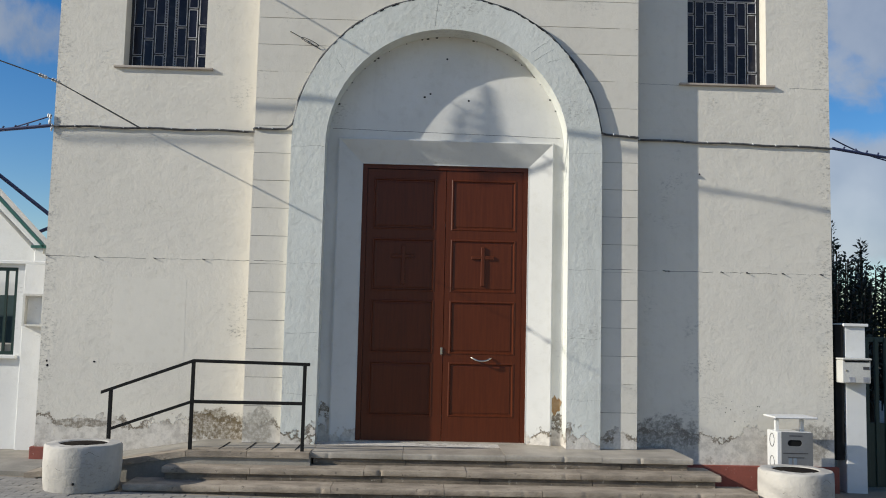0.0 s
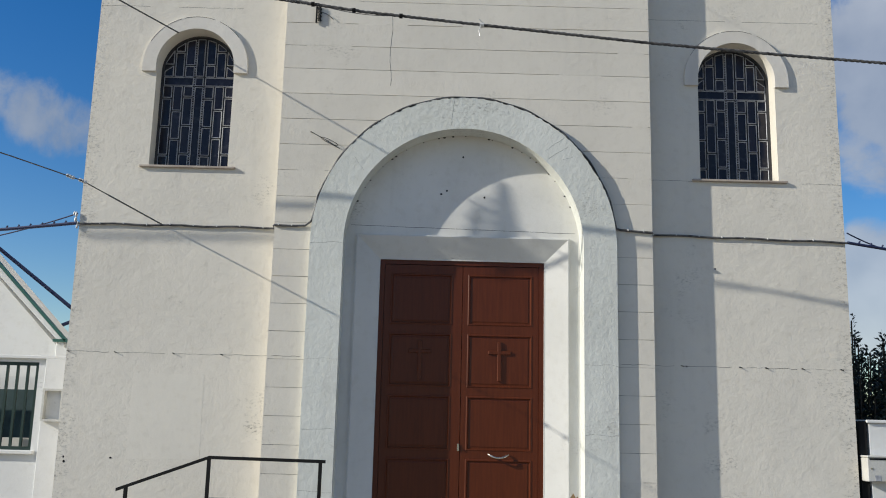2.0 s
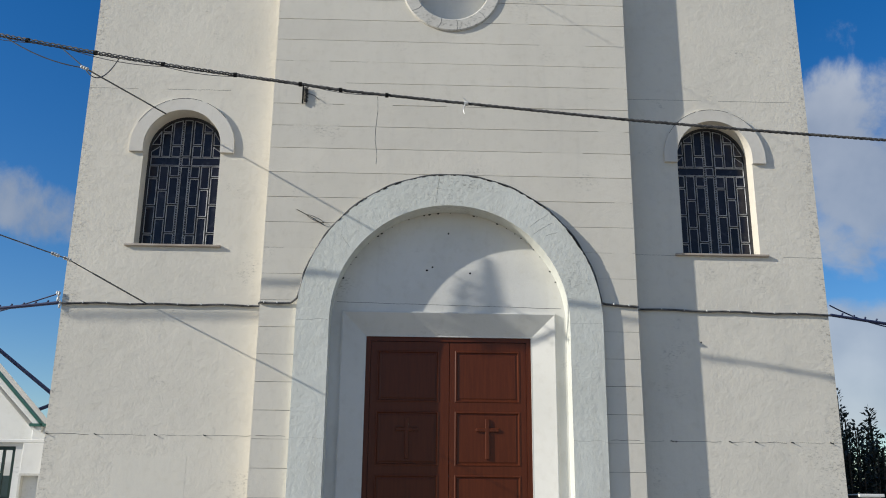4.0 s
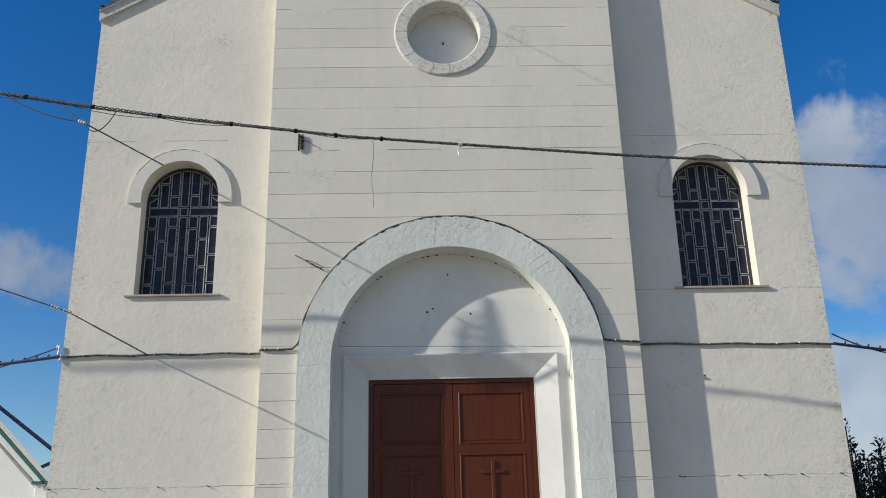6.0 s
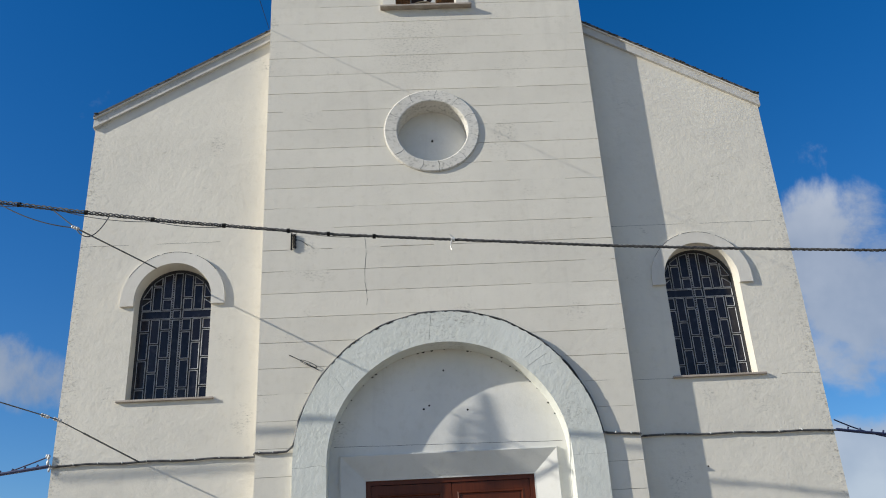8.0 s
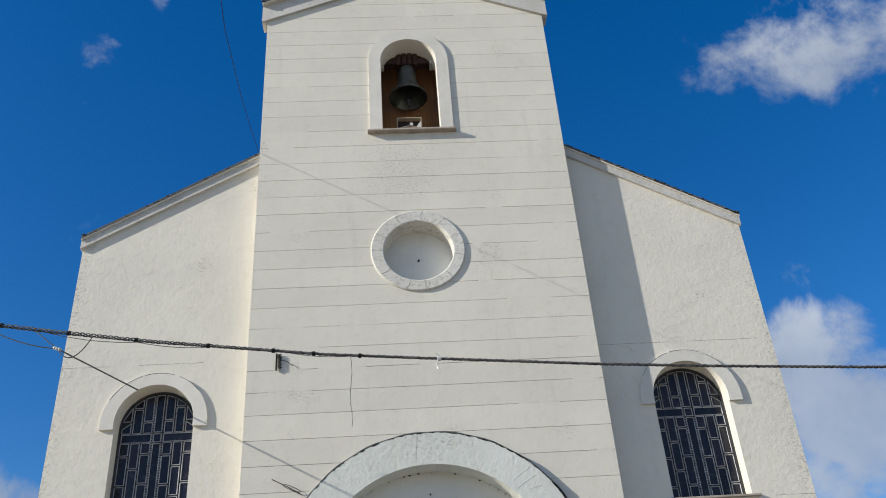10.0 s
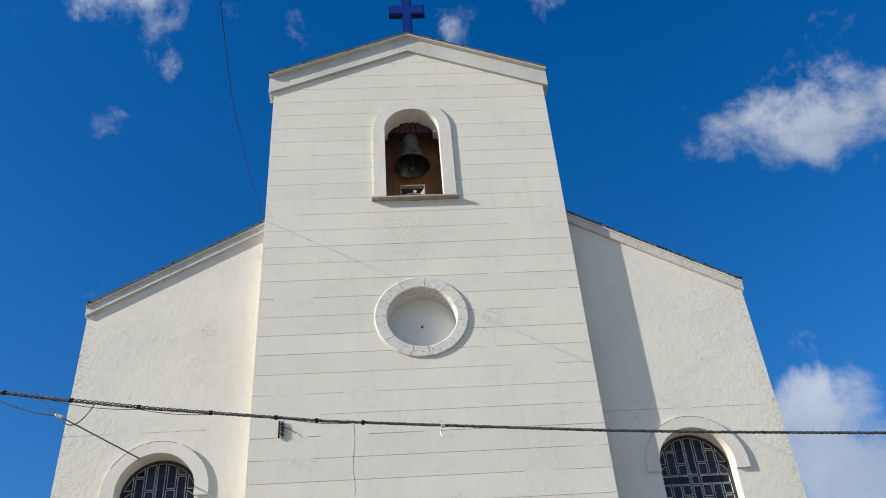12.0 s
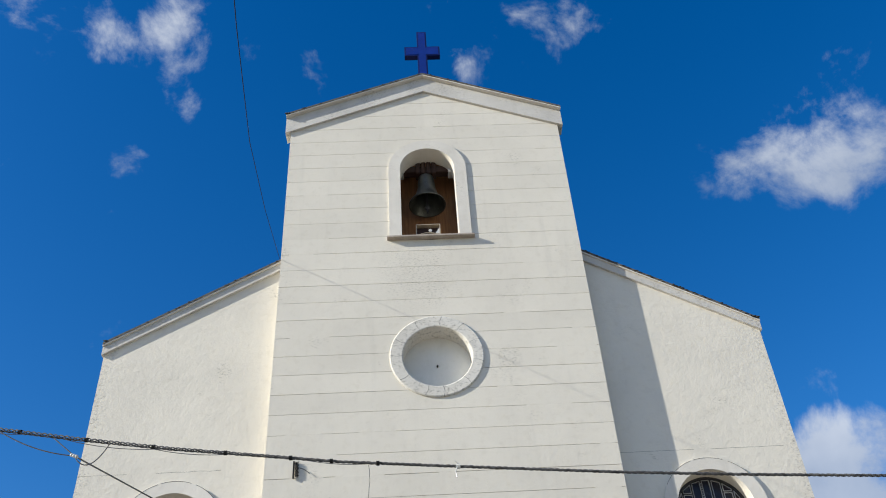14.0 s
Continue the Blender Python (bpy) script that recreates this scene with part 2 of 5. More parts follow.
CREAM = (0.73, 0.69, 0.605)
M_WING = stucco("cream_render", CREAM, (0.67, 0.635, 0.56), 1.15, 0.66, 0.0042, streak=0.22, lichen=0.585, edge=4.36, trowel=0.35,
                stains=((-2.45, 0.60, 0.36, 0.20, (0.155, 0.115, 0.06)), (2.52, 0.60, 0.42, 0.22, (0.22, 0.205, 0.18)), (4.22, 0.55, 0.20, 0.26, (0.30, 0.275, 0.235)), (-3.95, 0.60, 0.46, 0.05, (0.20, 0.17, 0.13))))
M_BAY = stucco("cream_slab", (0.72, 0.682, 0.60), (0.66, 0.625, 0.55), 1.2, 0.58, 0.0038, streak=0.3, vary=0.035, lichen=0.58, edge=2.23, blot=(-0.25, 0.0, 9.35, 0.55), stains=((-2.0, 0.62, 0.2, 0.22, (0.33, 0.30, 0.25)),))
M_JOINT = surface("joint_mortar", (0.20, 0.188, 0.165), (0.58, 0.545, 0.48), 0.9, 2.2, 0.002, 50)
M_BAND = stucco("pale_blue_white_paint", (0.69, 0.705, 0.66), (0.61, 0.625, 0.58), 1.2, 0.50, 0.0075, streak=0.5, lichen=0.56, blot=(0.0, -0.12, 5.32, 0.42), trowel=0.1)
M_LUNETTE = stucco("white_niche_paint", (0.75, 0.74, 0.705), (0.64, 0.635, 0.60), 1.3, 0.68, 0.003, streak=0.3)
M_SURROUND = stucco("white_door_surround_paint", (0.66, 0.655, 0.625), (0.60, 0.595, 0.565), 1.1, 0.62, 0.003)
M_TRIM = stucco("white_trim_render", (0.73, 0.698, 0.635), (0.61, 0.58, 0.525), 0.0, 0, 0.004, streak=0.6, lichen=0.56)
M_RING = stucco("lichened_ring_render", (0.70, 0.675, 0.62), (0.58, 0.557, 0.51), 0.0, 0, 0.005, streak=0.6, lichen=0.29)
# lower tone deepens the roof slab's shade; streaks and lichen lie over it
M_FASCIA = stucco("shade_toned_fascia_render", (0.62, 0.60, 0.56), (0.50, 0.485, 0.455), 0.0, 0, 0.004, streak=0.6, lichen=0.44)
# brown tint partly puts the warm bounce under the sills into the stone
M_SILL = surface("bounce_tinted_sill_stone", (0.50, 0.44, 0.375), (0.36, 0.30, 0.25), 0.7, 6, 0.002, 50)
M_RED = surface("red_plinth_paint", (0.30, 0.085, 0.06), (0.24, 0.07, 0.05), 0.8, 5, 0.003, 50, fleck=(0.42, 0.30, 0.26))
M_DOOR = surface("brown_door_paint", (0.112, 0.025, 0.0075), (0.088, 0.019, 0.006), 0.36, 3, 0.0004, 25, stretch=(12, 12, 0.7), gloss=0.28)
M_STEP = surface("worn_step_stone", (0.42, 0.35, 0.27), (0.23, 0.19, 0.145), 0.75, 3.5, 0.006, 45, fleck=(0.15, 0.125, 0.095), vary=0.12, stretch=(1.0, 1.5, 1.7))
# brown worn stone, darkened further for the shade below the nosing
M_RISER = surface("shaded_worn_riser_stone", (0.24, 0.195, 0.145), (0.10, 0.082, 0.062), 0.85, 4, 0.008, 40, fleck=(0.34, 0.30, 0.24), vary=0.15, stretch=(1.0, 1.5, 2.2))
M_PLATFORM = surface("platform_marble", (0.47, 0.42, 0.35), (0.31, 0.275, 0.225), 0.5, 3, 0.002, 40, vary=0.05)
M_POT = stucco("weathered_concrete", (0.56, 0.53, 0.48), (0.36, 0.34, 0.305), 0, 0, 0.008, streak=1.5, lichen=0.50, trowel=0.4)
M_SOIL = surface("hollow_shade_soil", (0.026, 0.020, 0.015), (0.014, 0.011, 0.009), 0.95, 12, 0.01, 60, gloss=0.1)
M_RAIL = surface("black_painted_steel", (0.005, 0.005, 0.005), (0.009, 0.009, 0.009), 0.75, 9, 0.0004, 80, gloss=0.25)
M_CABLE = surface("black_cable_sheath", (0.025, 0.026, 0.028), (0.15, 0.15, 0.15), 0.55, 14, 0.0008, 90)
M_WIRE = surface("grey_wire", (0.06, 0.065, 0.075), (0.10, 0.10, 0.11), 0.5, 14, 0, 90)
M_CERAMIC = surface("white_insulator_ceramic", (0.7, 0.7, 0.68), (0.55, 0.55, 0.53), 0.3, 8, 0, 40)
M_IRON = surface("dark_window_iron", (0.025, 0.026, 0.03), (0.04, 0.04, 0.045), 0.5, 9, 0.0006, 70)
M_CAME = surface("dull_lead_came", (0.52, 0.53, 0.56), (0.26, 0.27, 0.30), 0.5, 12, 0.0006, 90)
M_BRONZE = surface("patinated_bronze", (0.15, 0.16, 0.145), (0.08, 0.085, 0.075), 0.36, 6, 0.001, 50, metal=0.75, fleck=(0.16, 0.20, 0.16))
M_WOOD = surface("old_brown_boards", (0.42, 0.20, 0.085), (0.28, 0.13, 0.055), 0.75, 3, 0.003, 30, stretch=(9, 9, 0.7))
M_BEAM = surface("dark_red_timber", (0.055, 0.024, 0.017), (0.03, 0.014, 0.011), 0.7, 4, 0.003, 30)
M_BLUE = surface("blue_cross_enamel", (0.003, 0.030, 0.25), (0.002, 0.024, 0.20), 0.4, 5, 0, 40, gloss=0.25)
M_CROSSRIM = surface("navy_cross_rim", (0.003, 0.014, 0.13), (0.003, 0.011, 0.10), 0.4, 5, 0, 40, gloss=0.3)
M_ROOF = surface("grey_roof_edge", (0.13, 0.12, 0.11), (0.07, 0.066, 0.062), 0.85, 7, 0.006, 40, fleck=(0.26, 0.24, 0.19))
M_WHITE = stucco("white_wall_paint", (0.74, 0.74, 0.72), (0.68, 0.68, 0.66), 0.5, -0.05, 0.003, streak=0.15)
M_GREEN = surface("dark_green_metal", (0.010, 0.030, 0.024), (0.014, 0.038, 0.03), 0.4, 8, 0.0005, 70)
M_GUTTER = surface("green_gutter_metal", (0.03, 0.12, 0.09), (0.025, 0.10, 0.08), 0.4, 8, 0, 60)
M_BOX = surface("pale_mailbox_metal", (0.62, 0.61, 0.57), (0.55, 0.54, 0.50), 0.4, 6, 0.0004, 60)
M_GREY = surface("grey_printed_panel", (0.18, 0.185, 0.19), (0.16, 0.165, 0.17), 0.55, 6, 0, 60)
M_BINWHITE = surface("white_bin_metal", (0.75, 0.75, 0.74), (0.68, 0.68, 0.67), 0.4, 6, 0, 60)
M_DARK = surface("dark_recess", (0.012, 0.012, 0.012), (0.02, 0.02, 0.02), 0.8, 6, 0, 60, gloss=0.15)
M_INK = surface("dark_print", (0.05, 0.05, 0.055), (0.07, 0.07, 0.075), 0.6, 6, 0, 60)
M_INKBLUE = surface("pale_blue_print", (0.17, 0.21, 0.26), (0.19, 0.23, 0.28), 0.6, 6, 0, 60)
M_CHROME = surface("worn_brass_chrome", (0.62, 0.58, 0.50), (0.5, 0.47, 0.4), 0.25, 8, 0, 60, metal=0.9)
M_BARK = surface("brown_bark", (0.09, 0.065, 0.045), (0.06, 0.045, 0.03), 0.9, 9, 0.01, 30)
M_PAVER = surface("grey_paver", (0.33, 0.31, 0.28), (0.25, 0.235, 0.21), 0.85, 5, 0.004, 60, vary=0.12)
M_GROUND = surface("grey_street_concrete", (0.33, 0.275, 0.205), (0.245, 0.205, 0.15), 0.9, 1.2, 0.006, 50, fleck=(0.18, 0.165, 0.14))
M_WALK = surface("concrete_pavement", (0.36, 0.33, 0.28), (0.25, 0.23, 0.195), 0.85, 3, 0.004, 50)
M_BLUESTEEL = surface("navy_painted_steel", (0.02, 0.03, 0.09), (0.03, 0.04, 0.10), 0.5, 8, 0, 60)
M_BRASS = surface("dull_tan_metal", (0.50, 0.42, 0.31), (0.36, 0.30, 0.22), 0.5, 9, 0.0006, 60)
M_MOSS = surface("dark_dry_moss", (0.03, 0.028, 0.022), (0.06, 0.055, 0.04), 0.95, 20, 0.004, 90)
M_CURTAIN = surface("dark_green_blind", (0.03, 0.07, 0.075), (0.02, 0.05, 0.055), 0.6, 6, 0, 60)


def leaf_material():
    m, n, l, b = nodes_of("dark_green_leaf")
    g = n.new("ShaderNodeNewGeometry")
    col = mixc(n, l, g.outputs["Random Per Island"], (0.008, 0.014, 0.010), (0.022, 0.032, 0.018))
    l.new(col, b.inputs["Base Color"])
    b.inputs["Roughness"].default_value = 0.5
    return m


def glass_material():
    m, n, l, b = nodes_of("dusty_stained_glass")
    co = n.new("ShaderNodeTexCoord").outputs["Object"]
    oi = n.new("ShaderNodeObjectInfo").outputs["Random"]
    dust = noise_node(n, l, co, 9.0, 6, 0.6)
    base = mixc(n, l, oi, (0.006, 0.008, 0.016), (0.022, 0.021, 0.032))
    col = mixc(n, l, maths(n, l, "MULTIPLY", ramp(n, l, dust, 0.5, 0.8), 0.45), base, (0.10, 0.10, 0.115))
    l.new(col, b.inputs["Base Color"])
    b.inputs["Roughness"].default_value = 0.2
    b.inputs["Specular IOR Level"].default_value = 0.32
    bump(n, l, b, noise_node(n, l, co, 6.0, 2, 0.5), 0.01)
    return m


M_LEAF = leaf_material()
M_GLASS = glass_material()


# ---- building blocks ----
def part(name, bm, material, parent=None, label="", smooth=False):
    """Links a bmesh as one mesh object, under a thing or part where one is given."""
    bmesh.ops.recalc_face_normals(bm, faces=bm.faces)
    me = bpy.data.meshes.new(name)
    bm.to_mesh(me)
    bm.free()
    if smooth:
        for p in me.polygons:
            p.use_smooth = True
        me.set_sharp_from_angle(angle=radians(32))
    me.materials.append(material)
    ob = new(name, me)
    ob.parent = parent
    return tagged(ob, label)


def empty(name, x=0.0, y=0.0, z=0.0):
    ob = new(name)
    ob.empty_display_size = 0.1
    ob.location = (x, y, z)
    return ob


def box(bm, x0, x1, y0, y1, z0, z1, bevel=0.0):
    vs = bmesh.ops.create_cube(bm, size=1.0, matrix=Matrix.Translation(((x0 + x1) / 2, (y0 + y1) / 2, (z0 + z1) / 2)) @ Matrix.Diagonal((x1 - x0, y1 - y0, z1 - z0, 1)))["verts"]
    if bevel:
        es = list({e for v in vs for e in v.link_edges})
        bmesh.ops.bevel(bm, geom=es, offset=bevel, segments=1, affect="EDGES")
    return bm


def boxed(*a, bevel=0.0):
    return box(bmesh.new(), *a, bevel=bevel)


def plate(bm, outer, holes, y0, y1):
    """A wall plate: an outline in x and z, with holes, between two depths."""
    edges, front = [], []
    for loop in (outer, *holes):
        vs = [bm.verts.new((x, y0, z)) for x, z in loop]
        front += vs
        edges += [bm.edges.new((vs[i], vs[(i + 1) % len(vs)])) for i in range(len(vs))]
    got = bmesh.ops.triangle_fill(bm, edges=edges, use_beauty=True, use_dissolve=False)
    faces = [f for f in got["geom"] if isinstance(f, bmesh.types.BMFace)]
    ext = bmesh.ops.extrude_face_region(bm, geom=faces)
    bmesh.ops.translate(bm, vec=(0, y1 - y0, 0), verts=[v for v in ext["geom"] if isinstance(v, bmesh.types.BMVert)])
    return bm


def plated(outer, holes, y0, y1):
    return plate(bmesh.new(), outer, holes, y0, y1)


def arch(cx, half, z0, spring, n=28):
    """An arched opening's outline."""
    pts = [(cx - half, z0), (cx + half, z0)]
    pts += [(cx + half * math.cos(math.pi * i / n), spring + half * math.sin(math.pi * i / n)) for i in range(n + 1)]
    return pts


def disc(cx, cz, r, n=48):
    return [(cx + r * math.cos(2 * math.pi * i / n), cz + r * math.sin(2 * math.pi * i / n)) for i in range(n)]


def rod(bm, a, b, r, n=8):
    a, b = Vector(a), Vector(b)
    d = b - a
    m = Matrix.Translation((a + b) / 2) @ d.to_track_quat("Z", "Y").to_matrix().to_4x4()
    bmesh.ops.create_cone(bm, cap_ends=True, segments=n, radius1=r, radius2=r, depth=d.length, matrix=m)
    return bm


def tube(bm, pts, r, n=6):
    """A round cable along a line of points."""
    pts = [Vector(p) for p in pts]
    rings = []
    for i, p in enumerate(pts):
        d = (pts[min(i + 1, len(pts) - 1)] - pts[max(i - 1, 0)]).normalized()
        side = d.cross(Vector((0, 0, 1)))
        side = side.normalized() if side.length > 1e-3 else Vector((1, 0, 0))
        up = side.cross(d)
        rings.append([bm.verts.new(p + r * (math.cos(2 * math.pi * k / n) * side + math.sin(2 * math.pi * k / n) * up)) for k in range(n)])
    for s, t in zip(rings, rings[1:]):
        for k in range(n):
            bm.faces.new((s[k], s[(k + 1) % n], t[(k + 1) % n], t[k]))
    bm.faces.new(rings[0][::-1])
    bm.faces.new(rings[-1])
    return bm


def sag(a, b, drop, n=24):
    a, b = Vector(a), Vector(b)
    return [a.lerp(b, i / n) - Vector((0, 0, drop * 4 * (i / n) * (1 - i / n))) for i in range(n + 1)]


def lathe(bm, profile, cx, cy, n=32):
    rings = [[bm.verts.new((cx + r * math.cos(2 * math.pi * k / n), cy + r * math.sin(2 * math.pi * k / n), z)) for k in range(n)] for r, z in profile]
    for s, t in zip(rings, rings[1:]):
        for k in range(n):
            bm.faces.new((s[k], s[(k + 1) % n], t[(k + 1) % n], t[k]))
    return bm


# ---- plan, in metres: x along the facade, y into the church, z up ----
BAY, WING, RECESS = 2.15, 4.45, 0.23        # half widths, and how far the wings stand back
SPRING, R_OUT, R_IN, BAND_Y = 3.72, 1.73, 1.355, -0.073
NICHE = 0.206                                # depth of the niche wall
FLOOR = 0.45                                 # the platform before the door
OC_Z, BELL_Z, BELL_S = 7.99, 10.03, 11.42


def ground_z(x):
    return 0.07 - 0.02 * max(-9.0, min(9.0, x))


# ---- ground ----
bm = bmesh.new()
xs = [-400, -60, -9, -4.5, 0, 4.5, 9, 60, 400]
ys = [-400, -60, -16, -1.5, 0.3, 20, 80, 400]
grid = [[bm.verts.new((x, y, ground_z(x))) for x in xs] for y in ys]
for r0, r1 in zip(grid, grid[1:]):
    for i in range(len(xs) - 1):
        bm.faces.new((r0[i], r0[i + 1], r1[i + 1], r1[i]))
ground = tagged(part("ground", bm, M_GROUND), "worn grey concrete street before the church", "ground", kind="structure")

# ---- church walls ----
wing_walls = []
for s, nm in ((-1, "wall_west"), (1, "wall_east")):
    c = s * 3.2475
    out = [(s * 2.0, 0.0), (s * WING, 0.0), (s * WING, 8.40), (s * 2.0, 9.80)]
    w = part(nm, plated(out, [arch(c, 0.462, 4.625, 5.872)], RECESS, RECESS + 0.45), M_WING)
    tagged(w, "cream rendered side wall with flaking damp foot", "wall", kind="structure")
    wing_walls.append(w)
    b2 = boxed(min(s * 2.0, s * (WING - 0.01)), max(s * 2.0, s * (WING - 0.01)), RECESS + 0.46, 16, 0, 8.35)
    tagged(part("wall_aisle", b2, M_WING), "cream rendered aisle flank behind the facade", "wall", kind="structure")


def bay_half(z):
    return min(BAY, (13.28 - z) / 0.407)


def hole_half(z):
    if z < SPRING:
        return 1.55
    if z < SPRING + 1.55:
        return math.sqrt(1.55 ** 2 - (z - SPRING) ** 2)
    if abs(z - OC_Z) < 0.53:
        return math.sqrt(0.53 ** 2 - (z - OC_Z) ** 2)
    if BELL_Z - 0.04 < z < BELL_S:
        return 0.51
    if BELL_S <= z < BELL_S + 0.51:
        return math.sqrt(0.51 ** 2 - (z - BELL_S) ** 2)
    return 0.0


core_out = [(-BAY + 0.006, 0.0), (BAY - 0.006, 0.0), (BAY - 0.006, 12.39), (0, 13.27), (-BAY + 0.006, 12.39)]
core = part("wall_nave", plated(core_out, [arch(0, 1.56, 0.3, SPRING), disc(0, OC_Z, 0.54), arch(0, 0.52, BELL_Z - 0.05, BELL_S)], 0.007, 0.3), M_JOINT)
tagged(core, "cream slab-faced central front with level joints", "wall", kind="structure")

# arch band, niche, oculus, bell surround
band = part("arch_band", plated(arch(0, R_OUT, FLOOR, SPRING, 40), [[(x, z) for x, z in arch(0, R_IN, FLOOR + 0.001, SPRING, 40)]], BAND_Y, NICHE + 0.02), M_BAND, core, "pale blue-white painted arch band standing proud")
part("niche_wall", plated([(-1.5, FLOOR), (1.5, FLOOR), (1.5, 5.2), (-1.5, 5.2)], [[(-1.205, FLOOR + 0.001), (1.205, FLOOR + 0.001), (1.205, 3.835), (-1.205, 3.835)]], NICHE, NICHE + 0.3), M_LUNETTE, core, "white niche wall with a bare lunette")
OC_PROFILE = ((0.622, 0.03), (0.622, -0.016), (0.608, -0.027), (0.47, -0.027), (0.458, -0.02), (0.458, 0.28))
oculus = bmesh.new()
loops = [[oculus.verts.new((-0.008 * (r > 0.5) + r * math.cos(2 * math.pi * k / 64), y, OC_Z + 0.008 * (r > 0.5) + r * math.sin(2 * math.pi * k / 64))) for k in range(64)] for r, y in OC_PROFILE]
for u, v in zip(loops, loops[1:]):
    for k in range(64):
        oculus.faces.new((u[k], u[(k + 1) % 64], v[(k + 1) % 64], v[k]))
part("oculus_ring", oculus, M_RING, core, "white weathered ring round a blind oculus")
part("oculus_back", plated(disc(0, OC_Z, 0.56), [], 0.26, 0.32), M_LUNETTE, core, "plain white blind oculus")
part("ceiling_hook", rod(bmesh.new(), (0, 0.265, OC_Z), (0, 0.23, OC_Z), 0.012), M_DARK, core)
part("bell_surround", plated(arch(0, 0.60, BELL_Z - 0.02, BELL_S), [arch(0, 0.42, BELL_Z - 0.019, BELL_S)], -0.03, 0.30), M_TRIM, core, "white arched surround of the bell opening")
part("bell_sill", boxed(-0.635, 0.635, -0.085, 0.40, BELL_Z - 0.036, BELL_Z - 0.005, bevel=0.004), M_SILL, core, "thin brownish stone sill")

# nave body, bell chamber
tagged(part("wall_nave_body", boxed(-BAY + 0.012, BAY - 0.012, 0.56, 16, 0, 9.85), M_WING), "cream rendered nave body behind the front", "wall", kind="structure")
for s in (-1, 1):
    part("chamber_side", boxed(min(s * 2.13, s * 1.85), max(s * 2.13, s * 1.85), 0.30, 1.5, 9.85, 12.35), M_WING, core)
part("chamber_back", boxed(-2.13, 2.13, 1.5, 1.7, 9.85, 12.35), M_WOOD, core)


# ---- roofs ----
def rake(parent_name, xa, za, xb, zb, wall_y, drop, lip, back, label, moss_count=40, proud=0.042):
    """A sloping gable edge: a moulded fascia, the roof slab that overhangs it, and verge tiles on top."""
    ob = empty(parent_name, (xa + xb) / 2, wall_y, za)
    inv = Matrix.Translation(-ob.location)

    def bar(name, y0, y1, lo, hi, mat, lab=""):
        p = part(name, plated([(xa, za + lo), (xb, zb + lo), (xb, zb + hi), (xa, za + hi)], [], y0, y1), mat, ob, lab)
        p.matrix_parent_inverse = inv
        return p
    bar("fascia", wall_y - proud, wall_y + 0.2, -drop, -0.02, M_FASCIA, "white moulded gable fascia")
    bar("slab", wall_y - lip, back, -0.02, 0.0, M_TRIM, "thin overhanging roof slab")
    bar("roof_covering", wall_y - lip - 0.006, back, 0.0, 0.034, M_ROOF, "grey lichened roof covering")
    mr = random.Random(int(abs(xa) * 100) + (7 if xa > 0 else 0))
    moss = bmesh.new()
    for k in range(moss_count):                               # ragged growth and grit along the edge
        f = mr.random() ** 0.8
        size = mr.uniform(0.004, 0.012) * (1.7 if f < 0.04 else 1.0)
        where = Matrix.Translation((xa + (xb - xa) * f, wall_y - lip - mr.uniform(0.0, 0.012), za + (zb - za) * f + mr.uniform(0.006, 0.036)))
        bmesh.ops.create_icosphere(moss, subdivisions=1, radius=size, matrix=where @ Matrix.Diagonal((mr.uniform(1.0, 2.6), 0.8, mr.uniform(0.5, 1.1), 1)))
    m = part("moss", moss, M_MOSS, ob, "dark dry moss along the edge")
    m.matrix_parent_inverse = inv
    return tagged(ob, label, "roof", kind="structure")


rake("roof_west", -4.47, 8.487, -2.152, 9.83, RECESS, 0.145, 0.072, 16, "grey roof edge over the west wing", proud=0.046)
rake("roof_east", 4.47, 8.487, 2.152, 9.83, RECESS, 0.145, 0.066, 16, "grey mossy roof edge over the east wing", 150)
rake("roof_nave_west", -2.23, 12.63, 0.0, 13.54, 0.0, 0.345, 0.11, 16, "grey roof edge over the nave front")
rake("roof_nave_east", 2.23, 12.63, 0.0, 13.54, 0.0, 0.345, 0.11, 16, "grey roof edge over the nave front")


